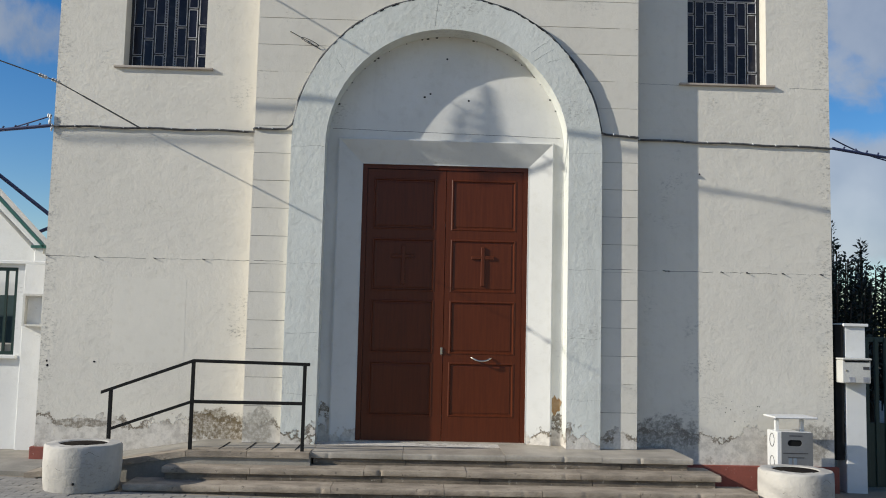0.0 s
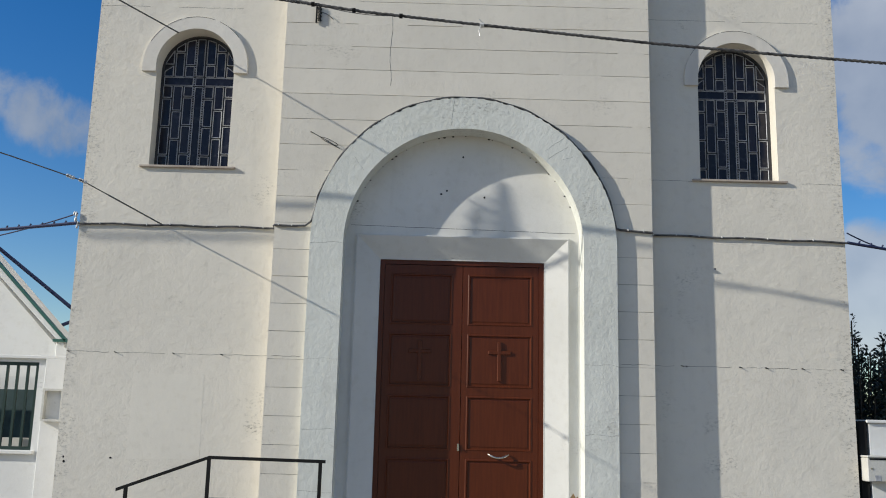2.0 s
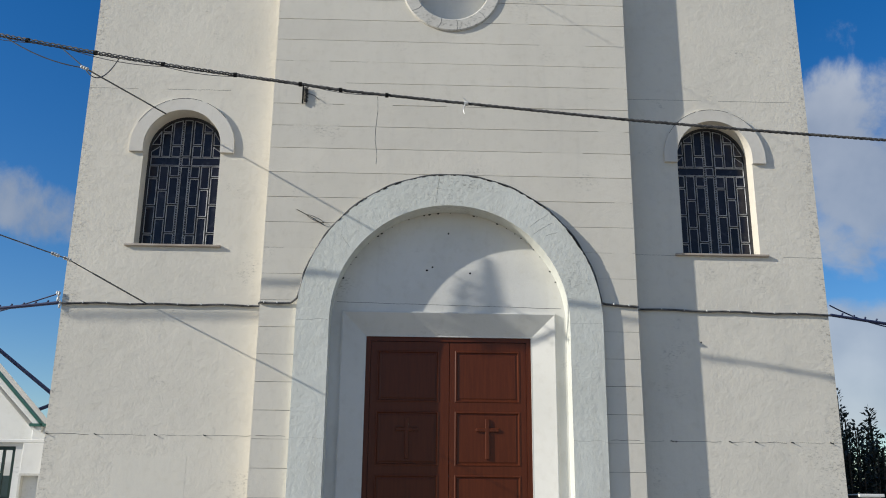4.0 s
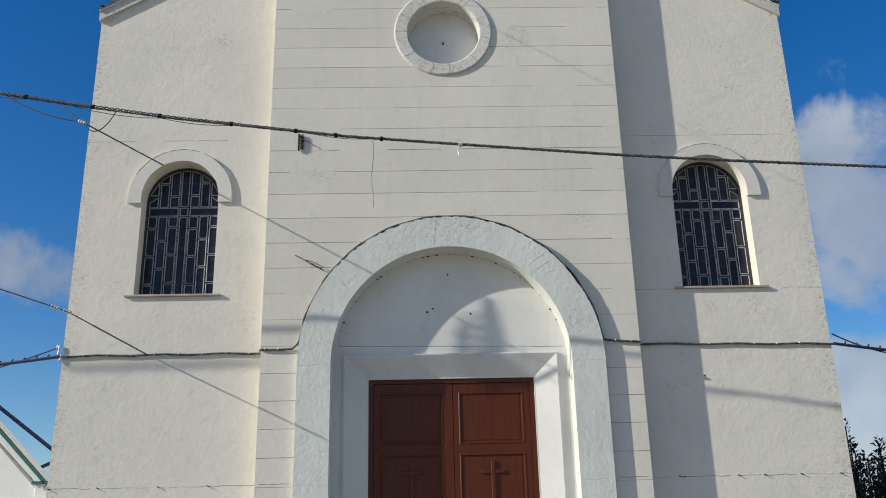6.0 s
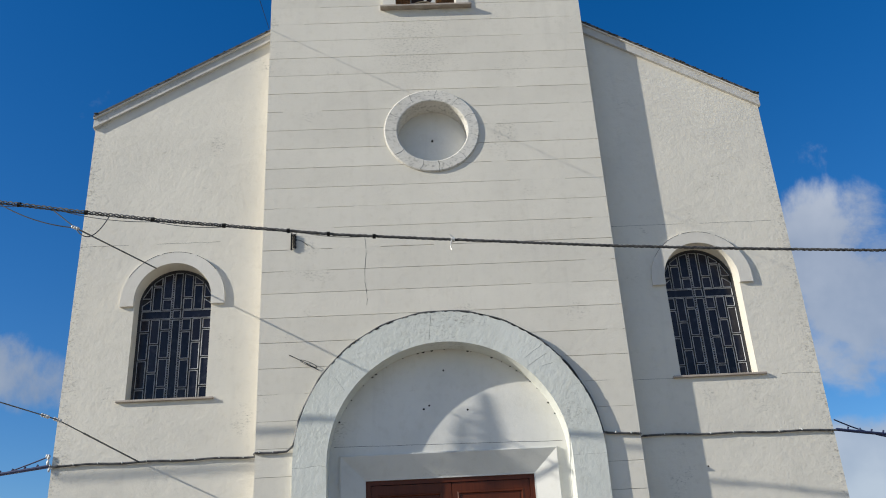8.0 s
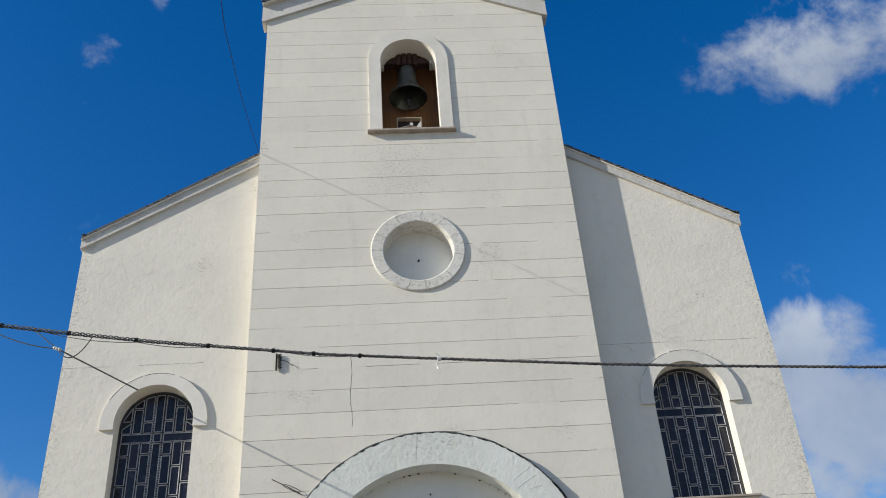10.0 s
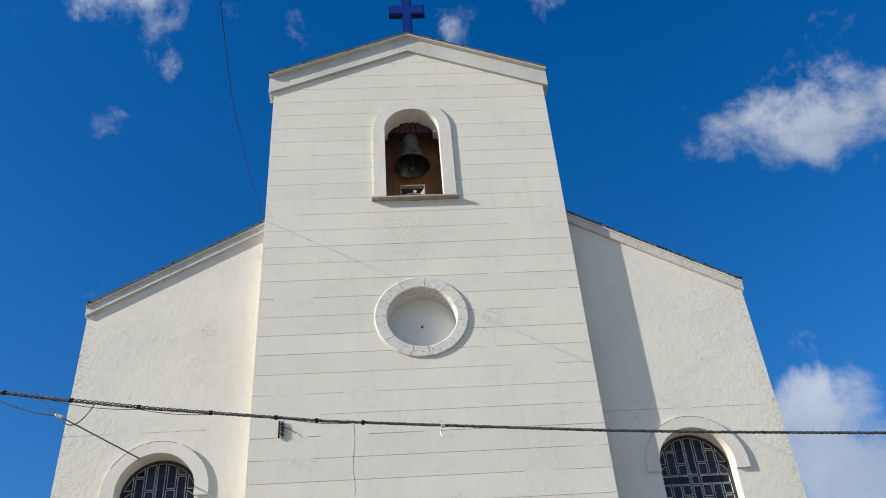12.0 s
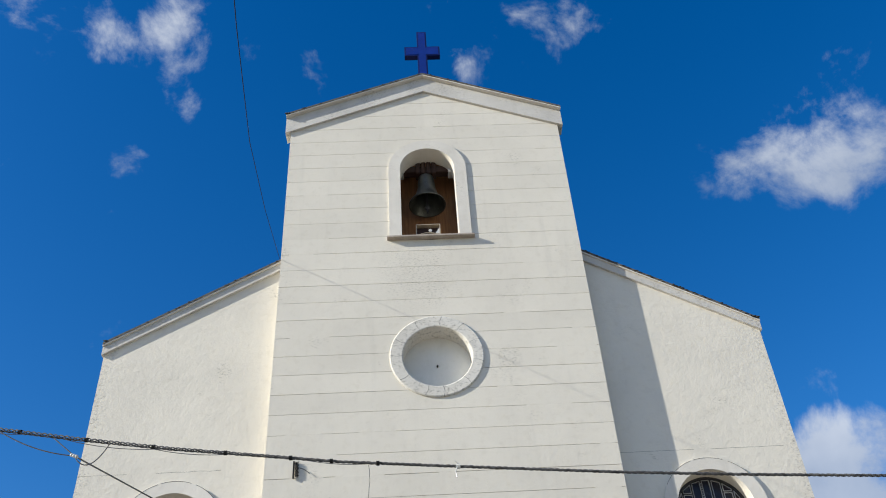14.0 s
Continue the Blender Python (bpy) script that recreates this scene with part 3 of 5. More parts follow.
# ---- windows ----
def leaded_window(index, c):
    z0, spring, half, gy = 4.625, 5.872, 0.462, RECESS + 0.21
    ob = part("window_%d" % index, plated(arch(c, half + 0.03, z0 - 0.03, spring), [], gy + 0.02, gy + 0.05), M_IRON)
    tagged(ob, "tall arched leaded window with a cross of dark panes", "window", kind="structure")
    hood = [(c - 0.627, 5.785), (c - 0.463, 5.785)]
    hood += [(c - 0.463 * math.cos(math.pi * i / 28), spring + 0.463 * math.sin(math.pi * i / 28)) for i in range(29)]
    hood += [(c + 0.463, 5.785), (c + 0.627, 5.785)]
    hood += [(c + 0.627 * math.cos(math.pi * i / 28), 5.86 + 0.627 * math.sin(math.pi * i / 28)) for i in range(29)]
    part("hood", plated(hood, [], RECESS - 0.034, RECESS + 0.05), M_TRIM, ob, "white arched hood moulding")
    part("window_sill", boxed(c - 0.56, c + 0.56, RECESS - 0.036, gy + 0.03, z0 - 0.026, z0, bevel=0.004), M_SILL, ob, "thin brownish stone sill")
    part("window_frame", plated(arch(c, half + 0.02, z0 - 0.01, spring), [arch(c, half - 0.025, z0 + 0.025, spring)], gy - 0.02, gy + 0.03), M_IRON, ob, "dark iron frame")
    cames = bmesh.new()
    rng = random.Random(7)

    def top_at(x):
        x = abs(x)
        return spring + math.sqrt(max((half - 0.035) ** 2 - x * x, 0.0))

    def pane(xa, xb, za, zb):
        zb_l, zb_r = min(zb, top_at(xa)), min(zb, top_at(xb))
        if min(zb_l, zb_r) - za < 0.03:
            if max(zb_l, zb_r) - za < 0.05:
                return
            zb_l, zb_r = max(zb_l, za + 0.004), max(zb_r, za + 0.004)
        pb = bmesh.new()
        lean = rng.uniform(-0.004, 0.004)
        q = [(xa, za), (xb, za), (xb, zb_r), (xa, zb_l)]
        plate(pb, [(c + x, z) for x, z in q], [], gy + 0.004, gy + 0.012)
        for v in pb.verts:
            v.co.y += lean * (1 if v.co.x > c + (xa + xb) / 2 else -1)
        part("pane", pb, M_GLASS, ob)
        t = 0.0115
        for (x0, w0), (x1, w1) in zip(q, q[1:] + q[:1]):
            rod(cames, (c + x0, gy - 0.001, w0), (c + x1, gy - 0.001, w1), t / 2, 4)
    bar, arm0, arm1 = 0.045, 5.70, 5.80
    cols = [(-0.428, -0.327), (-0.300, -0.202), (-0.176, -0.075), (0.075, 0.176), (0.202, 0.300), (0.327, 0.428)]
    starts = [0.14, 0.34, 0.16, 0.14, 0.36, 0.16]
    for (xa, xb), first in zip(cols, starts):
        z = z0 + 0.035
        stop = z0 + 0.035 + first
        while z < arm0 - 0.03:
            e = min(stop, arm0 - 0.015)
            if arm0 - 0.015 - e < 0.07:
                e = arm0 - 0.015
            pane(xa, xb, z, e)
            z = e + 0.024
            stop = z + 0.335
    upper = [(0.13, 0.2), (0.30, 0.2), (0.13, 0.36), (0.14, 0.36), (0.31, 0.2), (0.13, 0.2)]
    for (xa, xb), (h1, h2) in zip(cols, upper):
        z = arm1 + 0.015
        pane(xa, xb, z, z + h1)
        pane(xa, xb, z + h1 + 0.024, z + h1 + 0.024 + h2)
    for a, b in ((z0 + 0.035, arm0 - 0.024), (arm1 + 0.024, 6.30)):
        pane(-bar, bar, a, b)
    pane(-bar, bar, arm0, arm1)
    pane(-0.425, -bar - 0.03, arm0, arm1)
    pane(bar + 0.03, 0.425, arm0, arm1)
    for x in (-bar - 0.014, bar + 0.014):                     # beaded lead lines beside the cross
        for k in range(52):
            z = z0 + 0.05 + k * 0.031
            if z < top_at(x) - 0.02 and x < 0 or 4.6 < z < arm0:
                bmesh.ops.create_cube(cames, size=0.010, matrix=Matrix.Translation((c + x, gy - 0.003, z)))
    part("came", cames, M_CAME, ob, "pale lead cames round the panes")
    return ob


leaded_window(1, -3.25)
leaded_window(2, 3.245)


# ---- door ----
def church_door():
    dy = NICHE + 0.10
    ob = empty("door_1", 0, dy, FLOOR)
    inv = Matrix.Translation(-ob.location)

    def p(name, bm, mat, parent=None, label=""):
        o = part(name, bm, mat, parent or ob, label)
        if parent is None:
            o.matrix_parent_inverse = inv
        return o
    # splayed surround: outer face forward, sloping in to the door
    bm = bmesh.new()
    loops = []
    for half, top, y in ((1.235, 3.86, NICHE + 0.01), (1.235, 3.86, NICHE - 0.03), (1.215, 3.845, NICHE - 0.035), (0.965, 3.60, dy - 0.03), (0.95, 3.585, dy - 0.03), (0.95, 3.585, dy + 0.12)):
        loops.append([bm.verts.new(q) for q in ((-half, y, FLOOR), (-half, y, top), (half, y, top), (half, y, FLOOR))])
    for a, b in zip(loops, loops[1:]):
        for k in range(3):
            bm.faces.new((a[k], a[k + 1], b[k + 1], b[k]))
    p("door_surround", bm, M_SURROUND, None, "white splayed plaster door surround")
    p("door_frame", plated([(-0.955, FLOOR), (0.955, FLOOR), (0.955, 3.59), (-0.955, 3.59)], [[(-0.895, FLOOR + 0.001), (0.895, FLOOR + 0.001), (0.895, 3.535), (-0.895, 3.535)]], dy - 0.012, dy + 0.1), M_DOOR, None, "brown door frame")
    rows = ((0.735, 1.345), (1.435, 2.040), (2.135, 2.740), (2.840, 3.430))
    for s in (-1, 1):
        xa, xb = (-0.892, 0.008) if s < 0 else (0.014, 0.892)
        pa, pb = (-0.82, -0.105) if s < 0 else (0.075, 0.82)
        leaf = p("door_leaf", plated([(xa, FLOOR + 0.012), (xb, FLOOR + 0.012), (xb, 3.53), (xa, 3.53)], [[(pa, a), (pb, a), (pb, b), (pa, b)] for a, b in rows], dy, dy + 0.05), M_DOOR)
        for a, b in rows:
            bm = bmesh.new()
            prof = ((0.0, 0.0), (0.008, -0.006), (0.018, -0.006), (0.027, 0.009), (0.040, 0.009), (0.050, 0.005))
            ls = []
            for inset, y in prof:
                ls.append([bm.verts.new(q) for q in ((pa + inset, dy + y, a + inset), (pb - inset, dy + y, a + inset), (pb - inset, dy + y, b - inset), (pa + inset, dy + y, b - inset))])
            for u, v in zip(ls, ls[1:]):
                for k in range(4):
                    bm.faces.new((u[k], u[(k + 1) % 4], v[(k + 1) % 4], v[k]))
            bm.faces.new(ls[-1])
            p("door_panel", bm, M_DOOR, leaf)
        cx = -0.465 if s < 0 else 0.445
        bm = bmesh.new()
        box(bm, cx - 0.022, cx + 0.022, dy - 0.016, dy + 0.008, 2.21, 2.66, bevel=0.006)
        box(bm, cx - 0.13, cx + 0.13, dy - 0.014, dy + 0.008, 2.515, 2.557, bevel=0.006)
        p("door_cross", bm, M_DOOR, leaf, "raised brown wooden cross")
        if s > 0:
            bm = tube(bmesh.new(), [(0.335 + 0.225 * k / 12, dy - 0.012 - 0.05 * math.sin(math.pi * k / 12) ** 0.6, 1.40 - 0.035 * math.sin(math.pi * k / 12)) for k in range(13)], 0.011, 8)
            p("door_handle", bm, M_CHROME, leaf, "curved pale metal pull handle")
        else:
            bm = boxed(-0.018, 0.022 - 0.016, dy - 0.012, dy + 0.004, 1.43, 1.51, bevel=0.003)
            rod(bm, (-0.006, dy - 0.03, 1.47), (-0.006, dy, 1.47), 0.012)
            p("door_lock", bm, M_CHROME, leaf, "small metal lock plate")
    p("threshold", boxed(-0.95, 0.95, dy - 0.10, dy + 0.12, FLOOR - 0.01, FLOOR + 0.012, bevel=0.003), M_PLATFORM)
    return tagged(ob, "tall brown panelled double church door, closed", "door", kind="structure")


church_door()


# ---- steps, platform, ramp ----
def stairs():
    ob = empty("steps", 0, -0.6, 0)
    inv = Matrix.Translation(-ob.location)
    rng = random.Random(3)
    tiers = ((FLOOR, -0.66, 0.35, -1.33, 2.57), (0.325, -0.95, -0.40, -2.74, 2.76), (0.20, -1.24, -0.80, -3.02, 3.02))
    nose = ((0.030, -0.060), (0.006, -0.059), (0.002, -0.054), (0.000, -0.014), (0.003, -0.006), (0.010, -0.001), (0.024, 0.0))
    for z, front, back, xl, xr in tiers:
        x = xl + 0.02
        while x < xr - 0.06:                                  # riser stones
            e = min(x + rng.uniform(0.8, 1.4), xr - 0.05)
            if xr - e < 0.4:
                e = xr - 0.05
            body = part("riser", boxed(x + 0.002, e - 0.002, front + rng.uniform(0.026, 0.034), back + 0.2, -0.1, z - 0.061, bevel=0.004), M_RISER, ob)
            body.matrix_parent_inverse = inv
            x = e
        x = xl
        while x < xr - 0.01:
            e = min(x + rng.uniform(0.85, 1.15), xr)
            if xr - e < 0.3:
                e = xr
            bm = bmesh.new()
            n = max(8, int((e - x) / 0.02))
            chips = [(rng.uniform(x, e), rng.uniform(0.015, 0.035), rng.uniform(0.006, 0.016)) for k in range(rng.choice((0, 1, 1, 2)))]
            phase, top = rng.uniform(0, 6), z + rng.uniform(-0.003, 0.002)
            rings = [[] for q in range(len(nose) + 2)]
            for k in range(n + 1):
                px = x + 0.002 + (e - x - 0.004) * k / n
                worn = 0.0015 * math.sin(px * 5 + phase) + rng.uniform(0.0, 0.0012)
                worn += sum(d * max(0.0, 1 - abs(px - c) / w) for c, w, d in chips)
                for q, (dy, dz) in enumerate(nose):
                    rings[q].append(bm.verts.new((px, front + dy + worn * (0.4 if q < 2 else 1.0), top + dz - worn * 0.25 * (q > 3))))
                rings[-2].append(bm.verts.new((px, back, top)))
                rings[-1].append(bm.verts.new((px, back, top - 0.062)))
            for ra, rb in zip(rings, rings[1:] + rings[:1]):
                for k in range(n):
                    bm.faces.new((ra[k], ra[k + 1], rb[k + 1], rb[k]))
            for k in (0, n):
                bm.faces.new([rg[k] for rg in rings])
            t = part("tread", bm, M_PLATFORM if z == FLOOR else M_STEP, ob, smooth=True)
            t.matrix_parent_inverse = inv
            x = e
    return tagged(ob, "three worn grey stone steps up to the door", "steps", kind="structure")


stairs()


def ramp_thing():
    """A concrete ramp that climbs along the wall to the platform."""
    bm = plated([(-1.33, -0.1), (-1.33, FLOOR), (-2.56, FLOOR), (-4.15, 0.20), (-4.15, -0.1)], [], -0.72, RECESS + 0.02)
    return tagged(part("ramp", bm, M_WALK), "grey concrete wheelchair ramp along the wall", "ramp", kind="structure")


ramp_thing()
for ends in (((-1.34, FLOOR), (-1.96, FLOOR)), ((-1.965, FLOOR), (-2.56, FLOOR)), ((-2.565, FLOOR - 0.001), (-3.34, 0.327)), ((-3.345, 0.326), (-4.14, 0.2015))):
    (xa, za), (xb, zb) = ends
    edge_slab = part("edge_slab", plated([(xa, za - 0.055), (xa, za + 0.004), (xb, zb + 0.004), (xb, zb - 0.055)], [], -0.745, -0.46), M_STEP)
    tagged(edge_slab, "worn grey stone slab along the ramp's edge", "slab", kind="structure")
for x in (-2.27, -1.99, -1.74, -1.50):
    g = part("slab_joint", boxed(x - 0.007, x + 0.007, -0.60, -0.02, FLOOR - 0.004, FLOOR + 0.0055), M_DARK)
    tagged(g, "dark open joint across the ramp landing", "joint", kind="structure")

# pavement on the uphill side, with its kerb
tagged(part("pavement", plated([(-14, -0.2), (-4.16, -0.2), (-4.16, 0.20), (-14, 0.30)], [], -0.62, 3.0), M_WALK), "pale raised concrete pavement with a low kerb", "pavement", kind="structure")

# red plinth
for s, za in ((1, 0.27), (-1, 0.335)):
    x0, x1 = (2.3, 4.49) if s > 0 else (-4.49, -4.16)
    pl = part("plinth_east" if s > 0 else "plinth_west", boxed(x0, x1, RECESS - 0.035, RECESS + 0.5, -0.1, za, bevel=0.006), M_RED)
    tagged(pl, "faded red painted plinth at the wall foot", "plinth", kind="structure")


# ---- handrail ----
def handrail():
    y = -0.66
    ob = empty("handrail", -2.5, y, FLOOR)
    inv = Matrix.Translation(-ob.location)
    tops = ((-3.36, 1.03, 0.30), (-2.545, 1.33, FLOOR - 0.01), (-1.42, 1.325, FLOOR - 0.01))

    def p(name, bm):
        part(name, bm, M_RAIL, ob).matrix_parent_inverse = inv
    for x, zt, zb in tops:
        p("post", boxed(x - 0.017, x + 0.017, y - 0.017, y + 0.017, zb, zt, bevel=0.003))

    def bar(name, a, b, h):
        p(name, plated([(a[0], a[1] - h), (b[0], b[1] - h), (b[0], b[1] + h), (a[0], a[1] + h)], [], y - 0.019, y + 0.019))
    bar("top_rail", (-3.455, 1.005), (-2.545, 1.34), 0.016)
    bar("top_rail", (-2.545, 1.34), (-1.37, 1.325), 0.016)
    bar("mid_rail", (-3.36, 0.64), (-2.545, 0.93), 0.016)
    bar("mid_rail", (-2.545, 0.93), (-1.42, 0.93), 0.016)
    return tagged(ob, "black painted steel handrail beside the ramp", "handrail")


handrail()


# ---- planters ----
def planter(x, y, z, label):
    ob = empty("planter", x, y, z)
    bm = lathe(bmesh.new(), ((0.0, 0.0), (0.318, 0.0), (0.332, 0.012), (0.345, 0.10), (0.352, 0.25), (0.350, 0.40), (0.345, 0.42), (0.335, 0.43), (0.225, 0.432), (0.213, 0.422), (0.208, 0.25), (0.0, 0.25)), 0, 0, 48)
    bmesh.ops.remove_doubles(bm, verts=bm.verts, dist=1e-5)
    rng = random.Random(int(x * 10))
    for v in bm.verts:
        v.co += Vector((rng.uniform(-1, 1), rng.uniform(-1, 1), rng.uniform(-1, 1))) * 0.003
    part("tub", bm, M_POT, ob, smooth=True)
    # soil raised to the rim and near black, standing for the shaded hollow
    bm = lathe(bmesh.new(), ((0.0, 0.436), (0.10, 0.433), (0.2115, 0.424)), 0, 0, 24)
    bmesh.ops.remove_doubles(bm, verts=bm.verts, dist=1e-5)
    part("soil", bm, M_SOIL, ob, "soil blackened for the shade inside the tub")
    for a0, zc, span in ((-1.2, 0.36, 0.35), (-2.3, 0.24, 0.5)):
        part("crack", tube(bmesh.new(), [(0.3515 * math.cos(a0 + span * k / 8), 0.3515 * math.sin(a0 + span * k / 8), zc + 0.02 * math.sin(k * 0.6) + rng.uniform(-0.004, 0.004)) for k in range(9)], 0.0009, 4), M_DARK, ob)
    bm = bmesh.new()
    bmesh.ops.create_uvsphere(bm, u_segments=8, v_segments=6, radius=0.013, matrix=Matrix.Translation((0.352 * math.cos(-1.45), 0.352 * math.sin(-1.45), 0.10)))
    part("drain_hole", bm, M_DARK, ob)
    return tagged(ob, label, "planter", "planters before the steps")


planter(-3.42, -1.17, ground_z(-3.42), "round weathered concrete planter with bare soil")
planter(3.43, -1.12, ground_z(3.43), "round weathered concrete planter with bare soil")


# ---- litter bin ----
def litter_bin():
    x0, x1, y0, y1 = 3.595, 3.985, -0.26, 0.02
    ob = empty("litter_bin", 3.73, -0.13, 0)
    inv = Matrix.Translation(-ob.location)

    def p(name, bm, mat, label=""):
        part(name, bm, mat, ob, label).matrix_parent_inverse = inv
    p("body", boxed(x0 + 0.006, x1 - 0.006, y0 + 0.006, y1, 0.02, 0.70, bevel=0.006), M_BINWHITE)
    p("front_panel", plated([(x0 + 0.05, 0.03), (x1, 0.03), (x1, 0.695), (x0 + 0.05, 0.70)], [[(3.79 + 0.045 * (1 if math.cos(a) > 0 else -1) + 0.034 * math.cos(a), 0.583 + 0.034 * math.sin(a)) for a in np.linspace(0.05, 0.05 + 2 * math.pi, 17)[:-1]]], y0 - 0.006, y0 + 0.003), M_GREY, "grey printed front panel")
    p("slot", boxed(3.70, 3.88, y0 + 0.0045, y0 + 0.0075, 0.54, 0.63), M_DARK, "rounded dark slot")
    for x in (x0 + 0.055, x1 - 0.06):
        p("post", boxed(x - 0.02, x + 0.02, (y0 + y1) / 2 - 0.02, (y0 + y1) / 2 + 0.02, 0.69, 0.84, bevel=0.003), M_BINWHITE)
    p("canopy", boxed(x0 - 0.03, x1 + 0.05, y0 - 0.03, y1 + 0.03, 0.84, 0.862, bevel=0.008), M_BINWHITE)
    for za, xa, xb in ((0.655, 3.73, 3.87), (0.47, 3.66, 3.93), (0.425, 3.71, 3.89), (0.30, 3.80, 3.87)):
        p("print_line", boxed(xa, xb, y0 - 0.008, y0 - 0.004, za, za + 0.010), M_INK)
    for xa in (3.72, 3.775):
        p("print_mark", boxed(xa, xa + 0.035, y0 - 0.008, y0 - 0.004, 0.33, 0.43, bevel=0.002), M_INKBLUE)
    for zc in (0.60, 0.36):
        ring = tube(bmesh.new(), [(x0 + 0.004, -0.12 + 0.06 * math.cos(a), zc + 0.07 * math.sin(a)) for a in np.linspace(0, 2 * math.pi, 21)], 0.0038, 5)
        p("side_emblem", ring, M_INK, "dark printed ring")
    return tagged(ob, "white and grey metal litter bin with canopy", "litter bin")


litter_bin()


# ---- bell and floodlight ----
def bell():
    cx, cy, z0 = -0.015, 0.36, 10.985
    ob = empty("bell", cx, cy, z0)
    prof = [(0.0, 0.60), (0.09, 0.60), (0.12, 0.57), (0.13, 0.50), (0.14, 0.36), (0.17, 0.22), (0.215, 0.11), (0.28, 0.03), (0.29, 0.0), (0.27, 0.0), (0.205, 0.11), (0.15, 0.25), (0.12, 0.50), (0.0, 0.52)]
    bm = lathe(bmesh.new(), prof, 0, 0, 36)
    bmesh.ops.remove_doubles(bm, verts=bm.verts, dist=1e-5)
    part("bell_body", bm, M_BRONZE, ob, "green-grey patinated bronze", smooth=True)
    bm = rod(bmesh.new(), (0, 0, 0.5), (0, 0, -0.16), 0.014)
    bmesh.ops.create_uvsphere(bm, u_segments=12, v_segments=8, radius=0.045, matrix=Matrix.Translation((0, 0, -0.06)))
    part("clapper", bm, M_IRON, ob)
    bm = boxed(-0.50, 0.50, -0.07, 0.07, 0.66, 0.78, bevel=0.01)
    part("yoke_beam", bm, M_BEAM, ob, "dark red timber beam")
    bm = bmesh.new()
    for k in range(4):
        box(bm, -0.16 + 0.085 * k, -0.09 + 0.085 * k, -0.09, 0.09, 0.62, 1.02 - 0.03 * abs(k - 1.5), bevel=0.012)
    part("headstock", bm, M_BEAM, ob, "dark red timber headstock")
    for s in (-1, 1):
        part("bearing", boxed(s * 0.40 - 0.045, s * 0.40 + 0.045, -0.12, 0.05, 0.60, 0.68, bevel=0.008), M_CERAMIC, ob, "pale bearing block")
    return tagged(ob, "patinated bronze bell hung from a red timber headstock", "bell")


bell()


def floodlight():
    ob = empty("floodlight", -0.03, 0.11, BELL_Z + 0.06)
    part("housing", plated([(-0.18, 0.05), (0.18, 0.05), (0.18, 0.25), (-0.18, 0.25)], [[(-0.168, 0.062), (0.168, 0.062), (0.168, 0.238), (-0.168, 0.238)]], -0.05, 0.06), M_BRASS, ob, "dull tan metal rim")
    part("reflector", boxed(-0.17, 0.17, 0.03, 0.10, 0.06, 0.24), M_BEAM, ob, "dark brown inside of the lamp")
    bm = lathe(bmesh.new(), ((0.0, 0.0), (0.012, 0.0), (0.026, 0.04), (0.0, 0.04)), 0, 0, 12)
    bmesh.ops.rotate(bm, verts=bm.verts, cent=(0, 0, 0), matrix=Matrix.Rotation(radians(90), 3, "X"))
    bmesh.ops.translate(bm, verts=bm.verts, vec=(0.03, 0.02, 0.15))
    part("bulb", bm, M_CERAMIC, ob)
    part("bracket", boxed(-0.12, 0.12, -0.04, 0.08, -0.063, 0.05, bevel=0.006), M_IRON, ob)
    part("shutter", plated([(0.10, 0.08), (0.165, 0.08), (0.165, 0.19)], [], -0.035, -0.025), M_CERAMIC, ob, "small white corner plate")
    part("bail", tube(bmesh.new(), [(-0.17 + 0.34 * k / 10, -0.055, 0.03 + 0.05 * math.sin(math.pi * k / 10)) for k in range(11)], 0.007, 5), M_BRASS, ob)
    return tagged(ob, "small grey floodlight on the bell opening's sill", "floodlight")


floodlight()

# boards behind the bell
boards = empty("board_screen", 0, 0.74, 9.86)
for k in range(9):
    xa = -0.95 + k * 0.21
    part("board", boxed(xa - 0.002, xa + 0.213, -0.015 + 0.005 * (k % 2), 0.03, 0.0, 2.45, bevel=0.003), M_WOOD, boards)
tagged(boards, "upright brown boards closing the bell chamber", "board screen")


# ---- roof cross ----
def roof_cross():
    ob = empty("roof_cross", 0.03, 0.10, 13.48)
    o = [(-0.085, 0), (0.085, 0), (0.085, 0.76), (0.31, 0.76), (0.31, 1.0), (0.085, 1.0), (0.085, 1.42), (-0.085, 1.42), (-0.085, 1.0), (-0.31, 1.0), (-0.31, 0.76), (-0.085, 0.76)]
    part("cross_rim", plated(o, [], -0.05, 0.05), M_CROSSRIM, ob, "dark navy metal rim")
    i = [(-0.06, 0), (0.06, 0), (0.06, 0.785), (0.285, 0.785), (0.285, 0.975), (0.06, 0.975), (0.06, 1.395), (-0.06, 1.395), (-0.06, 0.975), (-0.285, 0.975), (-0.285, 0.785), (-0.06, 0.785)]
    part("cross_face", plated(i, [], -0.056, -0.0505), M_BLUE, ob, "bright blue enamel face")
    return tagged(ob, "blue metal cross on the gable's apex", "cross")


roof_cross()


